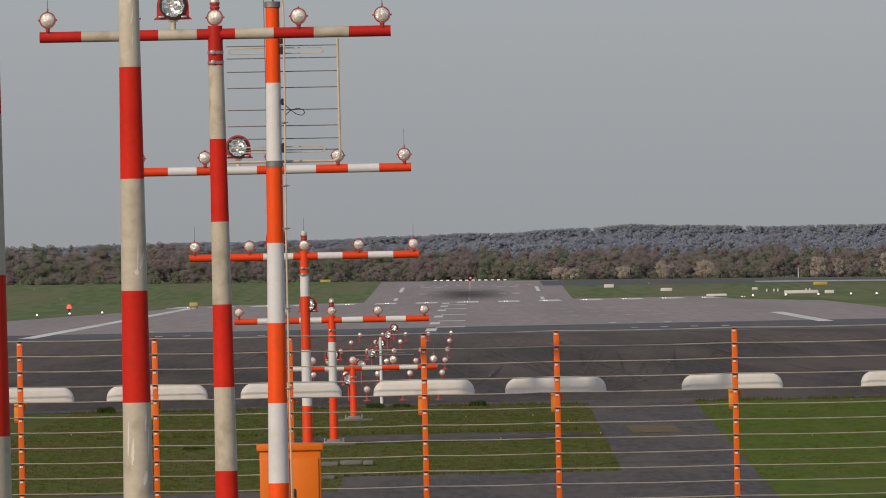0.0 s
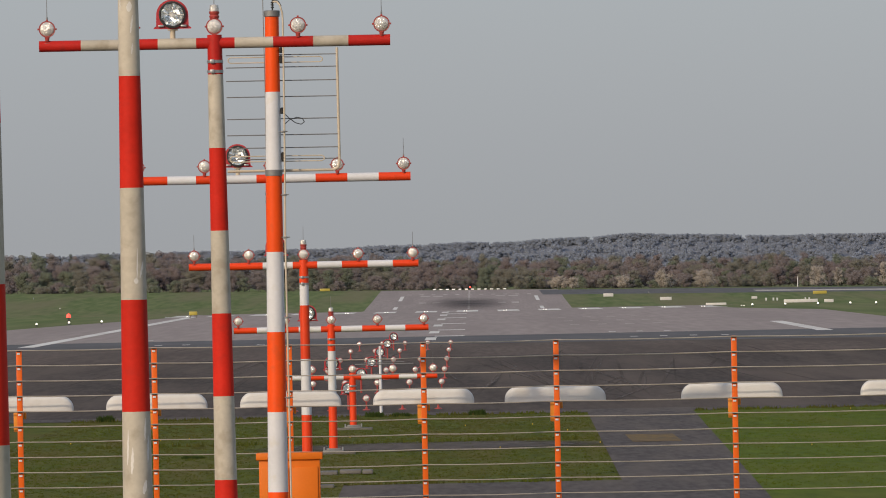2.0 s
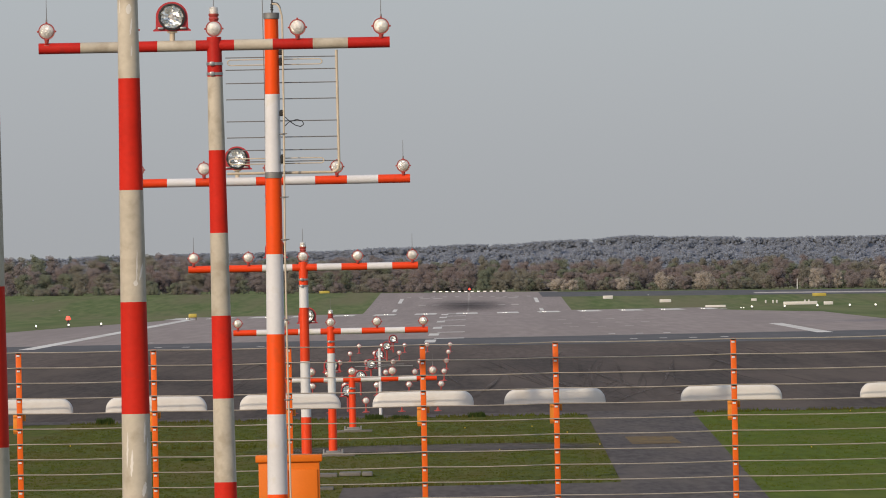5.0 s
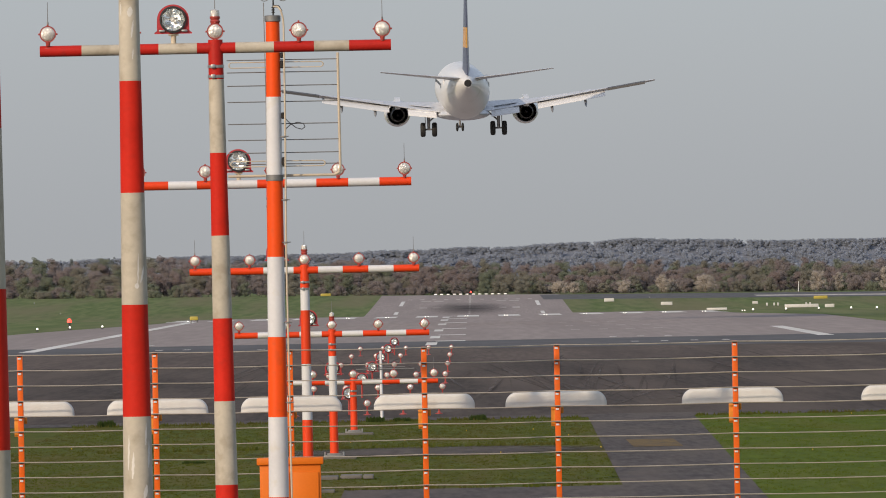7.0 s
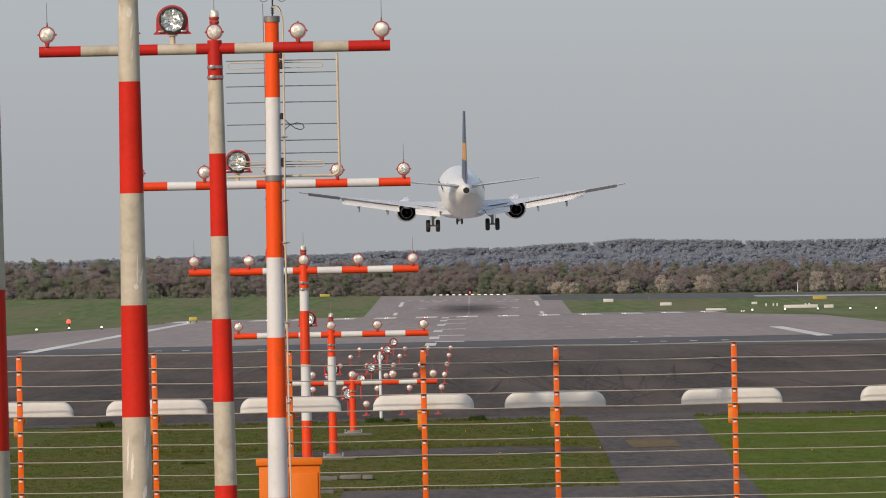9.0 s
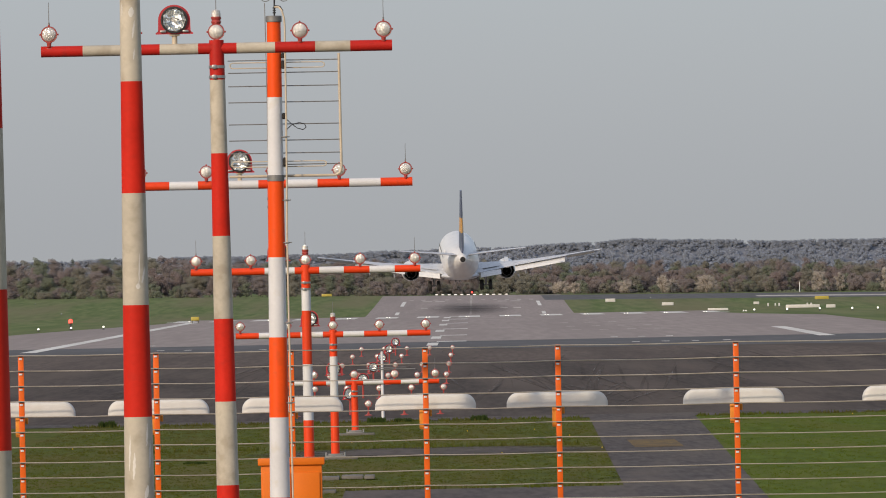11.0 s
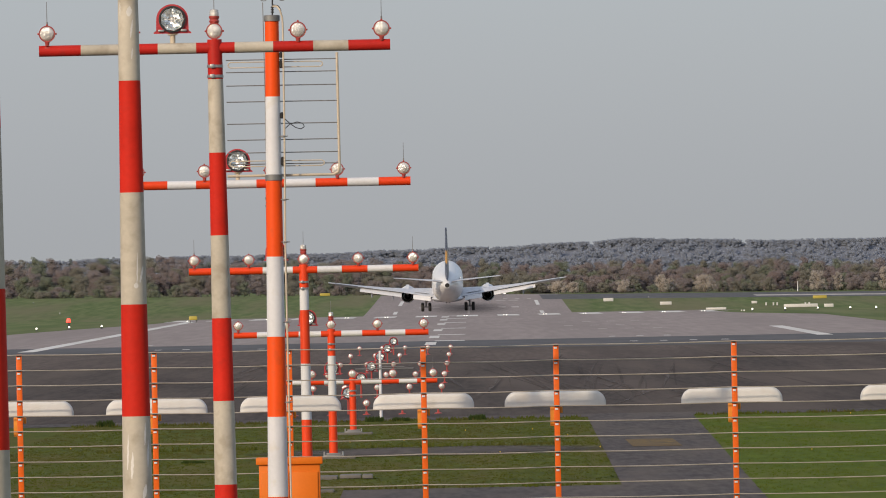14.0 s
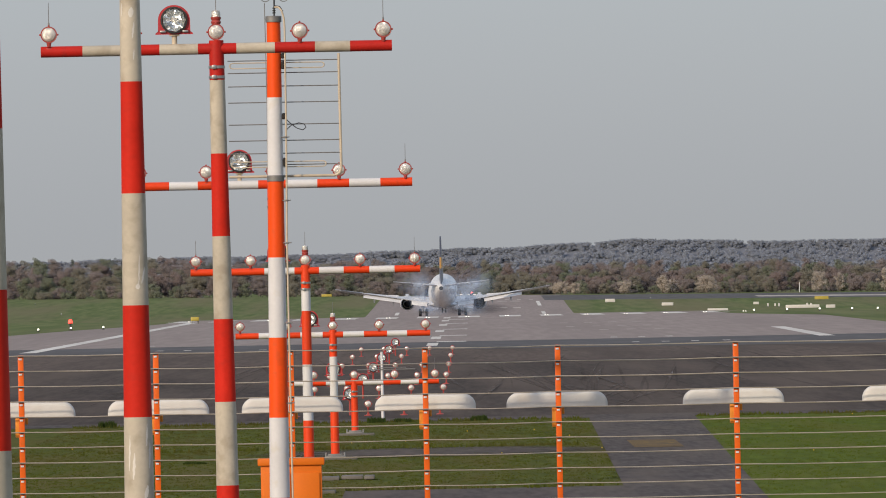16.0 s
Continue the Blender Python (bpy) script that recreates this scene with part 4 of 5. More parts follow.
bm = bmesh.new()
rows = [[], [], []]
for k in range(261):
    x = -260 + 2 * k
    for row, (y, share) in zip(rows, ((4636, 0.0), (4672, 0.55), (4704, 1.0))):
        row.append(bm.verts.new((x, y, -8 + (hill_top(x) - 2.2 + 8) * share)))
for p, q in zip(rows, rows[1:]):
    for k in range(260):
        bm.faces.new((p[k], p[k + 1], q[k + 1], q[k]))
tagged(part("hill", bm, SHADED_HILL), "wooded hill far behind the airfield", "hill", kind="structure")


# ---- airfield lights, signs and boards ----
LIT = glow("lit_white_lamp", (1.0, 0.95, 0.85), 1.8)
FAR_LIT = glow("far_white_lamp", (1.0, 0.93, 0.88), 0.65)
LIT_RED = glow("lit_red_lamp", (1.0, 0.06, 0.04), 2.5)
SIGN_YELLOW = mat("yellow_sign_board", (0.42, 0.34, 0.06), 0.5, var=0.08)
DARK_CAST = mat("dark_cast_housing", (0.05, 0.05, 0.05), 0.6, var=0.2)


def small_light(name, label, x, y, r, h, material, group):
    """A little airfield lamp: dark foot and glowing dome."""
    g = empty(name, label, "airfield light", pose(x, y, level(x, y) + 0.02), group)
    bm = bmesh.new()
    lathe(bm, [(r * 1.3, 0.0), (r * 1.2, 0.04), (r * 0.5, 0.06), (r * 0.5, h), (r * 0.9, h + 0.02)], (0, 0, 0), "Z", 12)
    part("housing", bm, DARK_CAST, g)
    bm = bmesh.new()
    lathe(bm, [(r, h + 0.02), (r * 1.05, h + r * 0.8), (r * 0.7, h + r * 1.7), (r * 0.1, h + r * 2.0)], (0, 0, 0), "Z", 12)
    part("lens", bm, material, g, "lit lens")
    return g


pair = small_light("threshold_light", "pair member of white threshold lights set in the concrete", 0, 812, 0.045, 0.02, LIT, "threshold lights")
first = True
for k in range(-7, 8):
    for d in (-0.10, 0.12):
        x = 3.43 * k + axis(811) + 1.75 + d - 0.0
        if first:
            pair.matrix_basis = pose(x, 811, level(x, 811) + 0.03)
            first = False
        else:
            copy_thing(pair, pose(x, 811, level(x, 811) + 0.03))
edge = small_light("runway_edge_light", "white runway edge lamp beside the pavement", -31.0, 713, 0.075, 0.14, LIT, "edge lights")
for x, y in ((-29.0, 725), (-26.7, 731), (26.4, 800), (29.2, 800), (32.0, 800), (34.6, 796), (36.6, 792)):
    copy_thing(edge, pose(x, y, level(x, y) + 0.02))
small_light("obstruction_light", "small red lit lamp on the grass", -29.15, 728, 0.17, 0.55, LIT_RED, "")
for x, y in ((-120, 2930), (-98, 3010), (70, 3190), (128, 3160), (-140, 3200)):
    small_light("taxiway_light", "small pale lamp out on the grass", x, y, 0.14, 0.25, LENS, "far lights")
for k in range(12):
    for d in (-0.36, 0.0, 0.36):
        x = axis(3345) + 2.27 * (k - 5.5) + d
        small_light("runway_end_light", "bright white light at the far runway end", x, 3346, 0.16, 0.15, FAR_LIT, "far end lights")
small_light("runway_end_light", "red light on a slim post at the far runway end", axis(3345) + 0.2, 3350, 0.3, 0.8, LIT_RED, "far end lights")


def board(name, label, x, y, w, h, material, group=""):
    """A low board or box on short legs."""
    g = empty(name, label, "sign" if "sign" in name else "marker board", pose(x, y, level(x, y)), group)
    bm = bmesh.new()
    box(bm, (0, 0, h / 2 + 0.25), (w, 0.5, h), 0.08)
    part("panel", bm, material, g)
    for s in (-1, 1):
        bm = bmesh.new()
        cyl(bm, (s * w * 0.38, 0, -0.2), (s * w * 0.38, 0, 0.3), 0.06, n=8)
        part("leg", bm, ZINC, g)


board("guidance_sign", "small yellow guidance sign on the grass", -21.3, 797, 0.72, 0.34, SIGN_YELLOW, "yellow signs")
board("guidance_sign", "long yellow guidance sign on the grass", 125.5, 3120, 4.6, 1.0, SIGN_YELLOW, "yellow signs")
board("guidance_sign", "yellow guidance sign on the grass", 148.5, 3080, 2.0, 0.8, SIGN_YELLOW, "yellow signs")
board("guidance_sign", "yellow guidance sign on the grass", -42.0, 3330, 3.6, 0.9, SIGN_YELLOW, "yellow signs")
board("marker_board", "long white marker board on the grass", 110.9, 2905, 10.5, 1.0, RADOME, "white boards")
board("marker_board", "white marker board on the grass", 119.4, 2900, 2.9, 1.0, RADOME, "white boards")
board("marker_board", "white marker board on the grass", 71.3, 3000, 3.7, 1.0, RADOME, "white boards")
board("marker_board", "white marker board on the grass", 54.7, 3100, 3.3, 1.1, RADOME, "white boards")
board("marker_board", "long low white marker board on the grass", 83.0, 2850, 6.2, 0.8, RADOME, "white boards")
board("marker_board", "small white marker board on the grass", 100.0, 3010, 1.8, 0.8, RADOME, "white boards")
for x in (102.0, 104.3, 105.5, 114.4, 115.6):
    board("marker_board", "small upright white marker board on the grass", x, 2958, 0.5, 0.9, RADOME, "white boards")
# pale birch trunk, simplified to a plain shaft with an added cap
slim = empty("marker_post", "slim white birch trunk before the woods", "post", pose(128.5, 3392, level(128.5, 3392)))
bm = bmesh.new()
cyl(bm, (0, 0, -0.2), (0.05, 0, 3.6), 0.20, 0.12, 10)
part("shaft", bm, WHITE, slim)
bm = bmesh.new()
lathe(bm, [(0.12, 3.6), (0.16, 3.62), (0.14, 3.75), (0.02, 3.8)], (0.05, 0, 0), "Z", 10)
part("cap", bm, ZINC, slim)
tagged(sheet("taxiway", [34, 120, 400], [3190, 3225, 3270, 3325], BLUE_ASPHALT, 0.03), "grey taxiway beyond the grass", "taxiway", kind="structure")
tagged(sheet("taxiway_line", [108, 250, 400], [3228, 3262], WORN, 0.05, near_runway), "pale painted line on the taxiway")

# ---- grass blades on the plots between the roads ----
def blade_mat(name, tones, dry):
    """Blades that differ one from the next, with drier patches a few metres wide."""
    m = leaf_mat(name, tones)
    nt = m.node_tree
    ramp = nt.nodes["Color Ramp"]
    co, mp, no, cutoff, mx = (nt.nodes.new("ShaderNode" + k) for k in ("TexCoord", "Mapping", "TexNoise", "MapRange", "MixRGB"))
    mp.inputs["Scale"].default_value = (1, 0.10, 1)
    nt.links.new(co.outputs["Object"], mp.inputs[0])
    nt.links.new(mp.outputs[0], no.inputs["Vector"])
    no.inputs["Scale"].default_value, no.inputs["Detail"].default_value = 0.55, 6
    nt.links.new(no.outputs[0], cutoff.inputs[0])
    cutoff.inputs[1].default_value, cutoff.inputs[2].default_value, cutoff.inputs[4].default_value = 0.42, 0.66, 0.8
    nt.links.new(cutoff.outputs[0], mx.inputs[0])
    nt.links.new(ramp.outputs[0], mx.inputs[1])
    mx.inputs[2].default_value = (*dry, 1)
    nt.links.new(mx.outputs[0], nt.nodes["Principled BSDF"].inputs["Base Color"])
    nt.links.new(mx.outputs[0], nt.nodes["Translucent BSDF"].inputs[0])
    return m


def path_edges(y):
    return 3.05 + (y - 150) * 0.00748, 5.35 + (y - 150) * 0.0128


def tufts(name, regions, count, seed, material, hmin, hmax, label="short uneven spring grass with longer tufts"):
    r = random.Random(seed)
    vs, fs = [], []
    area = [(x1 - x0) * (y1 - y0) for x0, x1, y0, y1 in regions]
    for (x0, x1, y0, y1), a in zip(regions, area):
        for _ in range(int(count * a / sum(area))):
            x, y = r.uniform(x0, x1), r.uniform(y0, y1)
            left, right = path_edges(y)
            ragged = 0.10 * noise.noise((x * 1.5, y * 0.25, 1.0))
            if left - 0.03 + ragged < x < right + 0.03 + ragged or (-3.2 < x < 3.4 and abs(y - 208 + 12 * ragged) < 2.4) or (x < 3.25 and y < 172 + 14 * ragged and x > -1.9):
                continue
            tall = 0.6 + 0.9 * (0.5 + 0.5 * noise.noise((x * 0.9, y * 0.12, 5.0)))
            for _b in range(4):
                h, w, a2, l = r.uniform(hmin, hmax) * tall, r.uniform(0.012, 0.03), r.uniform(-0.8, 0.8), r.uniform(-0.05, 0.05)
                o = len(vs)
                bx, by = x + r.uniform(-0.05, 0.05), y + r.uniform(-0.05, 0.05)
                vs += [(bx - w * math.cos(a2), by - w * math.sin(a2), -0.01), (bx + w * math.cos(a2), by + w * math.sin(a2), -0.01), (bx + l, by + l * 0.4, h)]
                fs.append((o, o + 1, o + 2))
    me = bpy.data.meshes.new(name)
    me.from_pydata(vs, [], fs)
    me.materials.append(material)
    return tagged(new(name, me), label, "grass", kind="stuff")


DULL_BLADES = blade_mat("dull_grass_blades", [(0.100, 0.122, 0.018), (0.114, 0.136, 0.021), (0.124, 0.132, 0.030), (0.092, 0.114, 0.017)], (0.128, 0.112, 0.036))
LUSH_BLADES = blade_mat("lush_grass_blades", [(0.100, 0.146, 0.012), (0.112, 0.160, 0.015), (0.122, 0.154, 0.022), (0.092, 0.134, 0.012)], (0.122, 0.132, 0.026))
tufts("grass", [(-10, 4.4, 162, 251.5)], 15000, 3, DULL_BLADES, 0.006, 0.026)
tufts("grass", [(5.2, 12, 162, 251.5)], 8000, 7, LUSH_BLADES, 0.006, 0.026, "lush green spring grass beside the path")
tufts("tall_grass", [(-10, 3.6, 250.5, 251.8), (6.7, 12, 250.5, 251.8), (-8, 3, 213, 214), (-1.9, 3.2, 171.5, 172.5)], 900, 4, DULL_BLADES, 0.02, 0.10)
WEED = leaf_mat("weed_leaves", [(0.050, 0.080, 0.020), (0.066, 0.095, 0.024)])
for k, (x, y, h) in enumerate(((0.85, 250.8, 0.26), (-9.1, 251.0, 0.30), (-1.9, 250.6, 0.24), (-1.2, 250.9, 0.18), (-5.4, 200.0, 0.10))):
    tagged(tufts("weed", [(x - 0.2, x + 0.2, y - 0.1, y + 0.1)], 70, 20 + k, WEED, h * 0.2, h * 0.7, "dark green weed clump at the grass edge"), category="weed")
# dandelions
DANDELION = mat("dandelion_yellow", (0.62, 0.44, 0.03), 0.7, var=0.1)
flower_rng = random.Random(12)
vs, fs = [], []
for _ in range(22):
    x, y = flower_rng.uniform(-9, 11), flower_rng.uniform(200, 251)
    left, right = path_edges(y)
    if left < x < right:
        continue
    o = len(vs)
    vs += [(x + 0.016 * math.cos(a), y + 0.016 * math.sin(a), 0.03) for a in (math.pi * k / 3 for k in range(6))] + [(x, y, 0.042), (x, y, -0.01)]
    fs += [(o + k, o + (k + 1) % 6, o + 6) for k in range(6)] + [(o + (k + 1) % 6, o + k, o + 7) for k in range(6)]
flowers = bpy.data.meshes.new("flowers")
flowers.from_pydata(vs, [], fs)
flowers.materials.append(DANDELION)
tagged(new("flowers", flowers), "scattered yellow dandelions in the grass", "flowers", kind="stuff")


# ---- airliner ----
JET_WHITE = mat("airliner_white_paint", (0.74, 0.74, 0.74), 0.3, var=0.04, scale=0.6, dirt=(0.55, 0.54, 0.52), dirt_scale=0.8, dirt_cut=0.6, dirt_amt=0.5)
JET_GREY = mat("airliner_grey_paint", (0.58, 0.60, 0.64), 0.35, var=0.06, scale=0.7, dirt=(0.34, 0.33, 0.32), dirt_scale=1.2, dirt_cut=0.55)
# shade under the outer wing, put into the aileron's colour
AILERON_SHADE = mat("aileron_shade_tint", (0.085, 0.085, 0.09), 0.5, var=0.1, scale=2)
JET_BLUE = mat("airliner_navy_paint", (0.070, 0.084, 0.150), 0.35, var=0.08, scale=0.8)
JET_YELLOW = mat("airliner_yellow_paint", (0.60, 0.31, 0.07), 0.35, var=0.05, scale=0.8)
BARE_METAL = mat("bare_engine_metal", (0.13, 0.125, 0.12), 0.45, 0.7, var=0.15, scale=3)
SOOT = mat("sooty_exhaust", (0.012, 0.012, 0.013), 0.7, var=0.2, scale=4)
TYRE = mat("aircraft_tyre", (0.018, 0.018, 0.018), 0.75, var=0.2, scale=6)
STRUT = mat("gear_strut_grey", (0.30, 0.30, 0.31), 0.45, 0.3, var=0.1, scale=5)
WINDOW = mat("cabin_window", (0.02, 0.022, 0.03), 0.15, var=0.1)

jet = empty("airliner", "white twin-engine airliner with dark blue fin, wheels down", "airplane")


def oval(y, zc, rz, rx, n=32):
    return [Vector((rx * math.cos(2 * math.pi * k / n), y, zc + rz * math.sin(2 * math.pi * k / n))) for k in range(n)]


bm = bmesh.new()
loft(bm, [oval(*s) for s in ((15.3, 2.9, 0.06, 0.06), (15.0, 2.92, 0.42, 0.42), (14.3, 2.97, 0.86, 0.84), (13.2, 3.12, 1.32, 1.28), (12.0, 3.26, 1.68, 1.60),
                             (10.6, 3.35, 1.92, 1.80), (9.0, 3.37, 2.0, 1.88), (4.0, 3.37, 2.0, 1.88), (-1.0, 3.37, 2.0, 1.88), (-4.5, 3.38, 1.99, 1.88),
                             (-6.5, 3.49, 1.88, 1.80), (-8.5, 3.70, 1.66, 1.62), (-10.5, 3.95, 1.36, 1.34), (-12.3, 4.13, 1.04, 1.0), (-13.8, 4.24, 0.72, 0.68), (-14.9, 4.30, 0.42, 0.40), (-15.2, 4.32, 0.30, 0.29))])
fus = part("fuselage", bm, JET_WHITE, jet, "white painted fuselage")
bm = bmesh.new()
lathe(bm, [(0.27, -15.22), (0.20, -15.24), (0.17, -15.0), (0.02, -14.9)], (0, 0, 4.32), "Y", 16)
part("tail_exhaust", bm, SOOT, fus)
for s in (-1, 1):
    for k in range(19):
        bm = bmesh.new()
        yw = 10.2 - k * 0.92
        zw = 3.95
        xw = 1.88 * math.sqrt(1 - ((zw - 3.37) / 2.0) ** 2)
        box(bm, (s * xw, yw, zw), (0.014, 0.26, 0.36), 0.004)
        part("cabin_window", bm, WINDOW, fus)
    bm = bmesh.new()
    box(bm, (s * 1.60, -7.4, 4.0), (0.08, 0.8, 1.5), 0.03)
    part("cabin_door", bm, JET_WHITE, fus)
bm = bmesh.new()
loft(bm, [oval(*q) for q in ((6.6, 1.75, 0.25, 1.0), (5.0, 1.66, 0.42, 1.85), (1.0, 1.62, 0.48, 2.05), (-2.0, 1.66, 0.45, 1.9), (-4.4, 1.75, 0.25, 1.0))])
part("belly_fairing", bm, JET_GREY, jet, "grey belly fairing")


def foil(x, y_le, chord, z, thick, tilt=0.02):
    """A wing section at x."""
    out = []
    for u, t in ((0, 0), (0.03, 0.42), (0.12, 0.78), (0.35, 1.0), (0.65, 0.7), (1.0, 0.06), (1.0, -0.06), (0.65, -0.45), (0.35, -0.75), (0.12, -0.62), (0.03, -0.36)):
        out.append(Vector((x, y_le - u * chord, z + t * thick * chord * 0.5 - (u - 0.4) * chord * tilt)))
    return out


def wing_z(x):
    return 2.02 + 1.35 * (x - 1.88) / 12.4 + 0.50 * ((x - 1.88) / 12.4) ** 2


def twist(x):
    """Washout: the trailing edge rises towards the tip."""
    return 0.03 - 0.110 * min(1.0, max(0.0, (x - 3.4) / 7.5))


WING = ((0.3, 6.3, 8.0), (1.88, 5.6, 7.2), (3.4, 4.75, 5.75), (5.0, 3.95, 4.75), (7.5, 2.68, 3.9), (10.5, 1.14, 2.88), (13.6, -0.44, 1.84), (14.3, -0.95, 1.35))
for s in (-1, 1):
    bm = bmesh.new()
    loft(bm, [foil(s * x, y, c, wing_z(x), 0.125 if x < 5 else 0.10, twist(x)) for x, y, c in WING])
    wing = part("wing", bm, JET_GREY, jet, "pale grey wing with flaps down")
    bm = bmesh.new()
    te = lambda x: np.interp(x, [w[0] for w in WING], [w[1] - w[2] for w in WING])
    # flaps: a fore slab and a steeper aft slab behind the trailing edge
    for xa, xb in ((2.05, 4.15), (5.55, 10.55)):
        for lead, drop, chord, ang in ((0.75, 0.05, 1.0, 11), (-0.12, -0.15, 0.76 if xa < 5 else 0.62, 25)):
            bm = bmesh.new()
            rings = []
            for x in (xa, xb):
                k = 1.0 if x < 5 else 1.0 - 0.045 * (x - 5)
                yl, zl = te(x) + lead * k, wing_z(x) - 0.10 + drop * k
                dy, dz = -math.cos(radians(ang)) * chord * k, -math.sin(radians(ang)) * chord * k
                rings.append([Vector((s * x, yl, zl)), Vector((s * x, yl + dy * 0.3, zl + dz * 0.3 + 0.07)), Vector((s * x, yl + dy, zl + dz)),
                              Vector((s * x, yl + dy, zl + dz - 0.025)), Vector((s * x, yl + dy * 0.3, zl + dz * 0.3 - 0.09))])
            loft(bm, rings)
            part("flap", bm, JET_WHITE, wing, "lowered white flap")
    for x in (6.6, 9.1):
        bm = bmesh.new()
        yl, zl = te(x), wing_z(x)
        loft(bm, [oval(*q, 10) for q in ((yl + 2.2, zl - 0.22, 0.03, 0.03), (yl + 1.4, zl - 0.34, 0.13, 0.10), (yl + 0.4, zl - 0.50, 0.17, 0.12), (yl - 0.7, zl - 0.78, 0.13, 0.09), (yl - 1.25, zl - 0.94, 0.03, 0.02))])
        for v in bm.verts:
            v.co.x += s * x
        part("flap_fairing", bm, STRUT, wing)
    bm = bmesh.new()
    ch = lambda x: np.interp(x, [w[0] for w in WING], [w[2] for w in WING])
    zt = lambda x: wing_z(x) - 0.6 * float(ch(x)) * twist(x)
    loft(bm, [[Vector((s * x, te(x) - 0.01, zt(x) - 0.15)), Vector((s * x, te(x) - 0.01, zt(x) + 0.04)), Vector((s * x, te(x) - 0.40, zt(x) - 0.03)), Vector((s * x, te(x) - 0.40, zt(x) - 0.20))] for x in (10.75, 13.5)])
    part("aileron", bm, AILERON_SHADE, wing, "drooped aileron with underside shade in its colour")
    # engine
    bm = bmesh.new()
    lathe(bm, [(0.70, 7.9), (0.80, 8.02), (0.90, 7.9), (0.99, 7.3), (1.0, 6.4), (0.94, 5.2), (0.82, 4.1), (0.79, 4.08), (0.76, 4.2), (0.72, 5.2), (0.70, 6.5)], (s * 4.83, 0, 1.62), "Y", 28)
    eng = part("engine", bm, JET_WHITE, jet, "white engine nacelle under the wing")
    bm = bmesh.new()
    lathe(bm, [(0.70, 5.4), (0.55, 4.4), (0.47, 3.7), (0.43, 3.5), (0.40, 3.6), (0.38, 4.4), (0.2, 4.6), (0.12, 3.6), (0.02, 3.2)], (s * 4.83, 0, 1.60), "Y", 24)
    part("exhaust", bm, SOOT, eng, "dark jet exhaust")
    bm = bmesh.new()
    lathe(bm, [(0.60, 4.5), (0.53, 4.0), (0.475, 3.55), (0.445, 3.42), (0.43, 3.5)], (s * 4.83, 0, 1.60), "Y", 24, close=False)
    part("nozzle", bm, BARE_METAL, eng, "bare metal nozzle")
    bm = bmesh.new()
    lathe(bm, [(0.70, 6.7), (0.69, 6.6), (0.2, 6.65), (0.02, 7.1)], (s * 4.83, 0, 1.62), "Y", 20)
    part("fan", bm, BARE_METAL, eng)
    bm = bmesh.new()
    loft(bm, [[Vector((s * 4.83 + dx, y, z)) for dx, y, z in ((-w, ya, za), (w, ya, za), (w, ya, zb), (-w, ya, zb))] for w, ya, za, zb in ((0.06, 7.0, 2.4, 2.62), (0.2, 5.6, 2.2, 2.86), (0.2, 3.6, 2.0, 2.72), (0.12, 0.6, 2.1, 2.3))])
    part("pylon", bm, JET_WHITE, eng)
    # main gear
    bm = bmesh.new()
    cyl(bm, (s * 2.61, 0.0, 0.55), (s * 2.61, -0.05, 2.2), 0.11, 0.13, 12)
    cyl(bm, (s * 2.1, 0, 0.55), (s * 3.1, 0, 0.55), 0.07, n=10)
    cyl(bm, (s * 2.61, 0, 1.1), (s * 1.7, 0.1, 1.9), 0.06, n=8)
    box(bm, (s * 2.86, 0.0, 1.45), (0.04, 0.7, 1.1), 0.01)
    leg = part("main_gear_leg", bm, STRUT, jet)
    for d in (-0.43, 0.43):
        bm = bmesh.new()
        lathe(bm, [(0.26, -0.13), (0.40, -0.19), (0.50, -0.16), (0.535, -0.07), (0.535, 0.07), (0.50, 0.16), (0.40, 0.19), (0.26, 0.13)], (s * 2.61 + d, 0, 0.535), "X", 24)
        w = part("wheel", bm, TYRE, leg, "black tyre")
    # tailplane
    bm = bmesh.new()
    loft(bm, [foil(s * x, y, c, z, 0.09, -0.06) for x, y, c, z in ((0.3, -10.3, 3.6, 4.52), (1.2, -10.75, 3.25, 4.62), (6.0, -13.25, 1.4, 5.20), (6.35, -13.6, 1.0, 5.24))])
    part("tailplane", bm, JET_GREY, jet)
bm = bmesh.new()
lathe(bm, [(0.02, -0.06), (0.16, -0.1), (0.3, -0.06), (0.34, 0.0), (0.3, 0.06), (0.16, 0.1), (0.02, 0.06)], (0, 0, 0), "X", 20)
bmesh.ops.translate(bm, verts=bm.verts, vec=(0.21, 11.07, 0.34))
bm2 = bmesh.new()
cyl(bm2, (0, 11.07, 0.34), (0, 11.2, 2.2), 0.09, n=10)
cyl(bm2, (-0.25, 11.07, 0.34), (0.25, 11.07, 0.34), 0.05, n=8)
nose = part("nose_gear_leg", bm2, STRUT, jet)
nw = part("wheel", bm, TYRE, nose, "black tyre")
again(nw, "wheel", nose, pose(-0.42, 0, 0))


def fin_ring(z, y_le, chord, w):
    return [Vector((0, y_le, z)), Vector((w, y_le - chord * 0.3, z)), Vector((w * 0.6, y_le - chord * 0.75, z)), Vector((0.03, y_le - chord, z)), Vector((-0.03, y_le - chord, z)), Vector((-w * 0.6, y_le - chord * 0.75, z)), Vector((-w, y_le - chord * 0.3, z))]


def fin_at(z):
    u = (z - 4.9) / 6.0
    return -9.0 - 4.7 * u, 5.6 - 3.7 * u, 0.27 - 0.16 * u


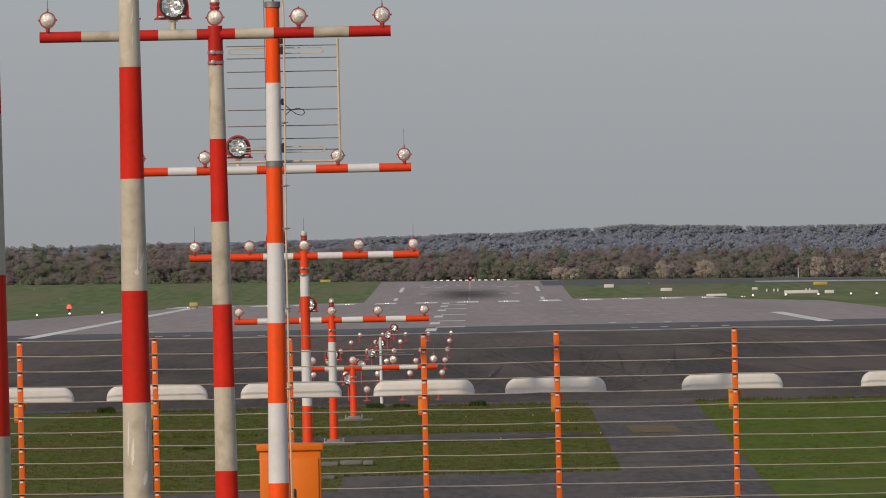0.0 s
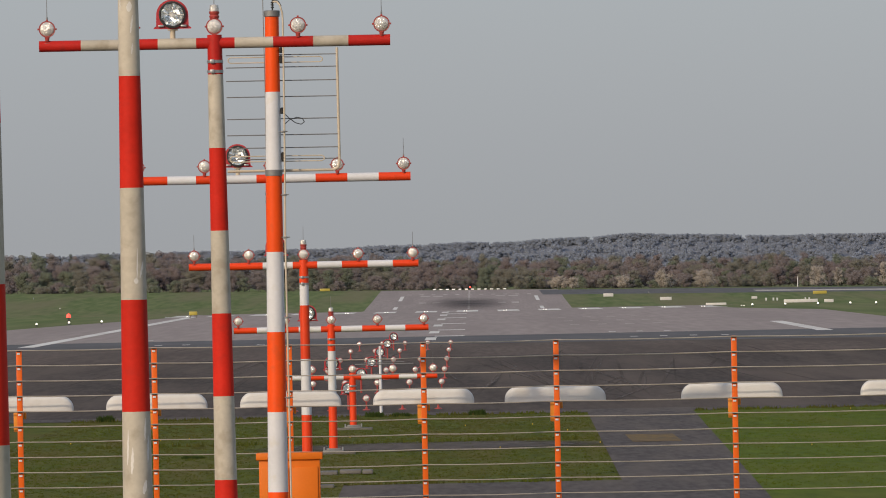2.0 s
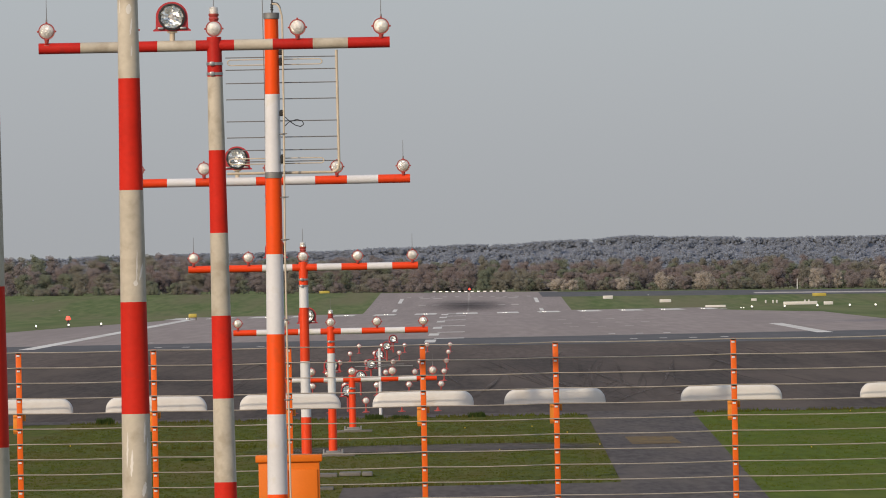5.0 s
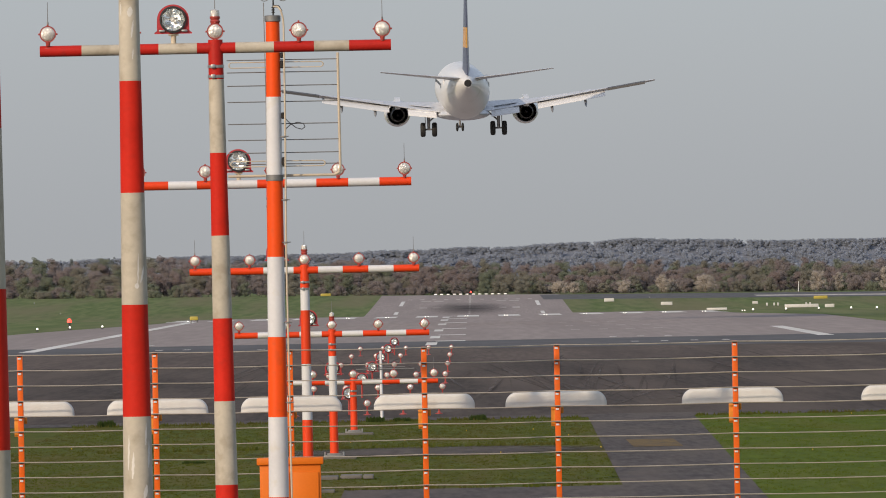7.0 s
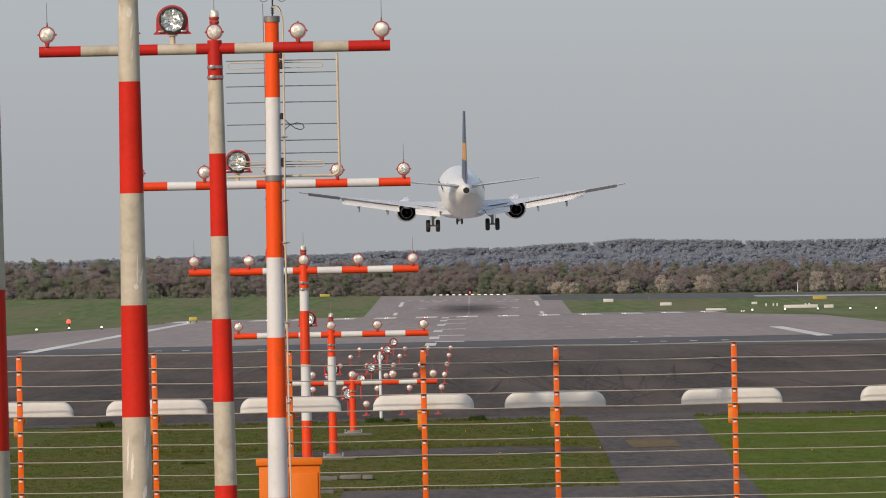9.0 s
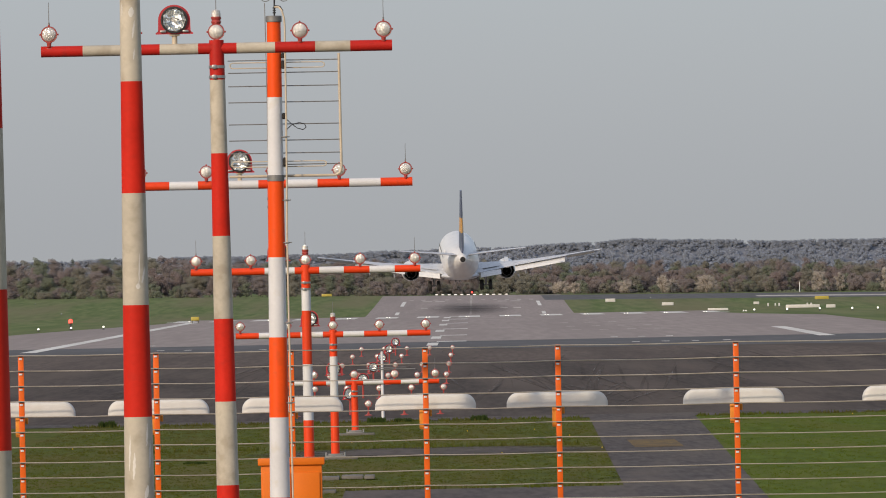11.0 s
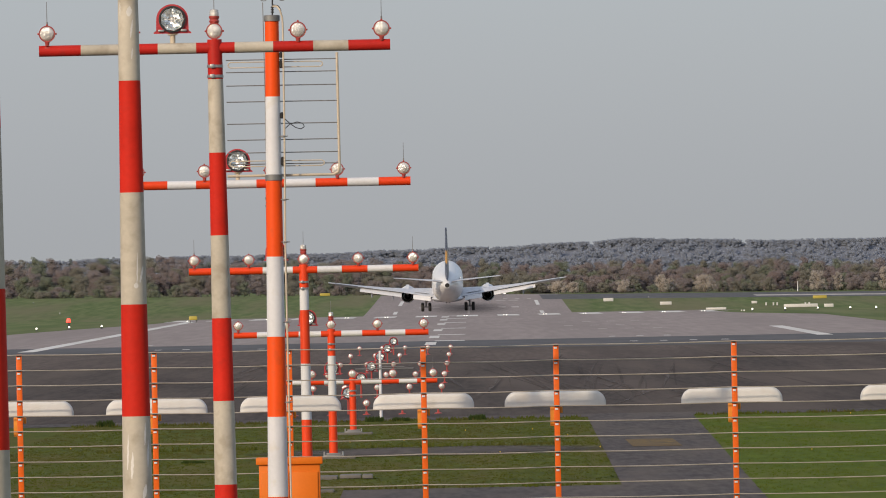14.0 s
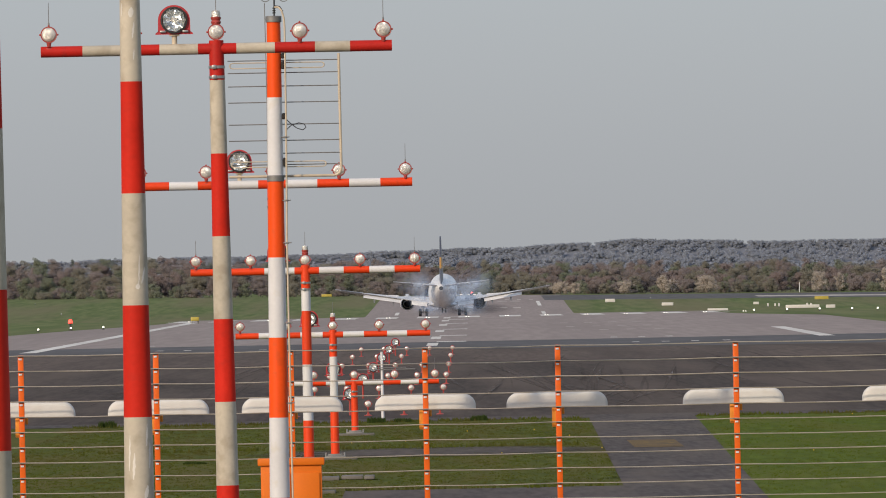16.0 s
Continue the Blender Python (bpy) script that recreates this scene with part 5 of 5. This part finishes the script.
FIN_CUTS = (4.9, 6.9, 8.4, 11.15)
for k, (za, zb) in enumerate(zip(FIN_CUTS, FIN_CUTS[1:])):
    bm = bmesh.new()
    loft(bm, [fin_ring(z, *fin_at(z)) for z in (za, zb)])
    part("fin", bm, (JET_BLUE, JET_YELLOW, JET_BLUE)[k], jet, "dark blue fin" if k != 1 else "yellow emblem on the fin")
bm = bmesh.new()
loft(bm, [[Vector((0.0, -5.6, 5.30)), Vector((0.06, -6.8, 5.25)), Vector((0.10, -9.6, 5.0)), Vector((-0.10, -9.6, 5.0)), Vector((-0.06, -6.8, 5.25))],
          [Vector((0.0, -5.8, 5.34)), Vector((0.01, -6.9, 5.6)), Vector((0.02, -9.6, 6.1)), Vector((-0.02, -9.6, 6.1)), Vector((-0.01, -6.9, 5.6))]])
part("dorsal_fin", bm, JET_BLUE, jet)
SPOILERS = []
for s in (-1, 1):
    for xa, xb in ((2.3, 4.0), (5.9, 9.6)):
        xm = (xa + xb) / 2
        bm = bmesh.new()
        yh, zh = float(te(xm)) + 1.55, wing_z(xm) + 0.20
        slope = (wing_z(xb) - wing_z(xa)) / (xb - xa)
        sl_y = float(te(xb) - te(xa)) / (xb - xa)
        loft(bm, [[Vector((s * (x - xm), sl_y * (x - xm) - d, slope * (x - xm) + dz)) for d, dz in ((0, 0.0), (0, 0.03), (0.68, -0.04), (0.68, -0.065))] for x in (xa, xb)])
        sp = part("spoiler", bm, JET_GREY, jet, "grey spoiler panel")
        sp.location = (s * xm, yh, zh)
        SPOILERS.append((sp, s * xm, yh, zh))

# ---- tyre smoke ----
SMOKE = bpy.data.materials.new("tyre_smoke")
SMOKE.use_nodes = True
sn = SMOKE.node_tree
sb = sn.nodes["Principled BSDF"]
sb.inputs["Base Color"].default_value = (0.40, 0.52, 0.74, 1)
sb.inputs["Roughness"].default_value = 1.0
sb.inputs["Specular IOR Level"].default_value = 0.0
s_co, s_gr, s_no, s_mu, s_am = (sn.nodes.new("ShaderNode" + k) for k in ("TexCoord", "TexGradient", "TexNoise", "Math", "Math"))
s_map = sn.nodes.new("ShaderNodeMapping")
s_map.inputs["Location"].default_value, s_map.inputs["Scale"].default_value = (-1, 0, -1), (2, 0, 2)
sn.links.new(s_co.outputs["Generated"], s_map.inputs[0])
s_gr.gradient_type = "QUADRATIC_SPHERE"
sn.links.new(s_map.outputs[0], s_gr.inputs[0])
sn.links.new(s_co.outputs["Object"], s_no.inputs["Vector"])
s_no.inputs["Scale"].default_value, s_no.inputs["Detail"].default_value = 0.7, 5
s_mu.operation = s_am.operation = "MULTIPLY"
sn.links.new(s_gr.outputs[1], s_mu.inputs[0])
sn.links.new(s_no.outputs[0], s_mu.inputs[1])
sn.links.new(s_mu.outputs[0], s_am.inputs[0])
s_am.inputs[1].default_value = 1.0
sn.links.new(s_am.outputs[0], sb.inputs["Alpha"])


def puff(seed, w, h):
    """A thin billowed veil of smoke."""
    bm = bmesh.new()
    rows = []
    for j in range(9):
        rows.append([bm.verts.new((w * (i / 12 * 2 - 1), 1.2 * noise.noise((i * 0.5, j * 0.5, seed * 7.3)), h * (j / 8 * 2 - 1))) for i in range(13)])
    for p, q in zip(rows, rows[1:]):
        for i in range(12):
            bm.faces.new((p[i], p[i + 1], q[i + 1], q[i]))
    ob = part("tyre_smoke", bm, SMOKE)
    return tagged(ob, "thin bluish puff of tyre smoke over the runway", "smoke", "tyre smoke puffs")


PUFFS = [(puff(k, w, h), x, y, z, late) for k, (w, h, x, y, z, late) in enumerate((
    (3.2, 1.3, -1.9, 1184, 0.9, 0.0), (3.6, 1.5, 3.0, 1186, 1.0, 0.0), (3.2, 2.4, 2.6, 1192, 2.6, 0.2), (3.0, 2.2, -2.6, 1190, 2.6, 0.45),
    (3.6, 2.8, 4.0, 1196, 4.0, 0.25), (3.6, 2.6, -3.4, 1194, 4.2, 0.5), (3.4, 2.6, 1.2, 1199, 3.4, 0.3)))]


# ---- what moves ----
FLIGHT = [
    # seconds, x, y, z, pitch, bank, yaw
    (0.0, 1.0, 271.0, 38.6, 2.2, -0.2, 1.3), (3.0, 1.35, 455.0, 28.1, 2.3, 0.0, 1.3), (5.0, 1.55, 577.5, 21.1, 2.4, 0.0, 1.3),
    (6.5, 1.66, 669.0, 15.84, 2.5, -0.3, 1.3), (7.0, 1.74, 699.6, 14.08, 2.6, -0.35, 1.3), (7.5, 1.78, 730.0, 12.37, 2.8, -0.4, 1.3), (9.0, 1.86, 822.0, 7.54, 3.3, -0.45, 1.3),
    (11.5, 1.46, 975.0, 1.17, 4.6, -0.6, 1.0), (12.5, 1.22, 1036.0, 0.16, 4.6, -0.4, 0.5), (13.5, 0.78, 1097.0, -0.40, 4.6, -0.35, 0.0),
    (14.5, 0.40, 1158.0, -1.30, 4.4, -0.1, -0.3), (14.8, 0.30, 1176.5, -1.53, 4.2, 0.0, -0.4), (15.0, 0.22, 1189.0, -1.595, 3.8, 0.0, -0.4),
    (15.6, 0.02, 1226.0, -1.78, 2.6, 0.0, -0.7), (16.0, -0.27, 1250.0, -1.91, 2.1, 0.0, -0.7)]


def motions():
    walk(jet, [(t, pose(x, y, z, p, b, w)) for t, x, y, z, p, b, w in FLIGHT])
    for sp, x, y, z in SPOILERS:
        walk(sp, [(t, pose(x, y, z, a)) for t, a in ((0.0, 0), (15.1, 0), (15.5, 26), (16.0, 28))])
    for ob, x, y, z, late in PUFFS:
        g = level(x, y)
        t0 = 14.85 + late
        walk(ob, [(0.0, pose(x * 0.7, y, g - 7)), (t0 - 0.1, pose(x * 0.7, y, g - 7)), (t0 + 0.15, pose(x * 0.75, y, g + z * 0.35)), (16.0, pose(x, y, g + z, 0, 8, 0))])


motions()
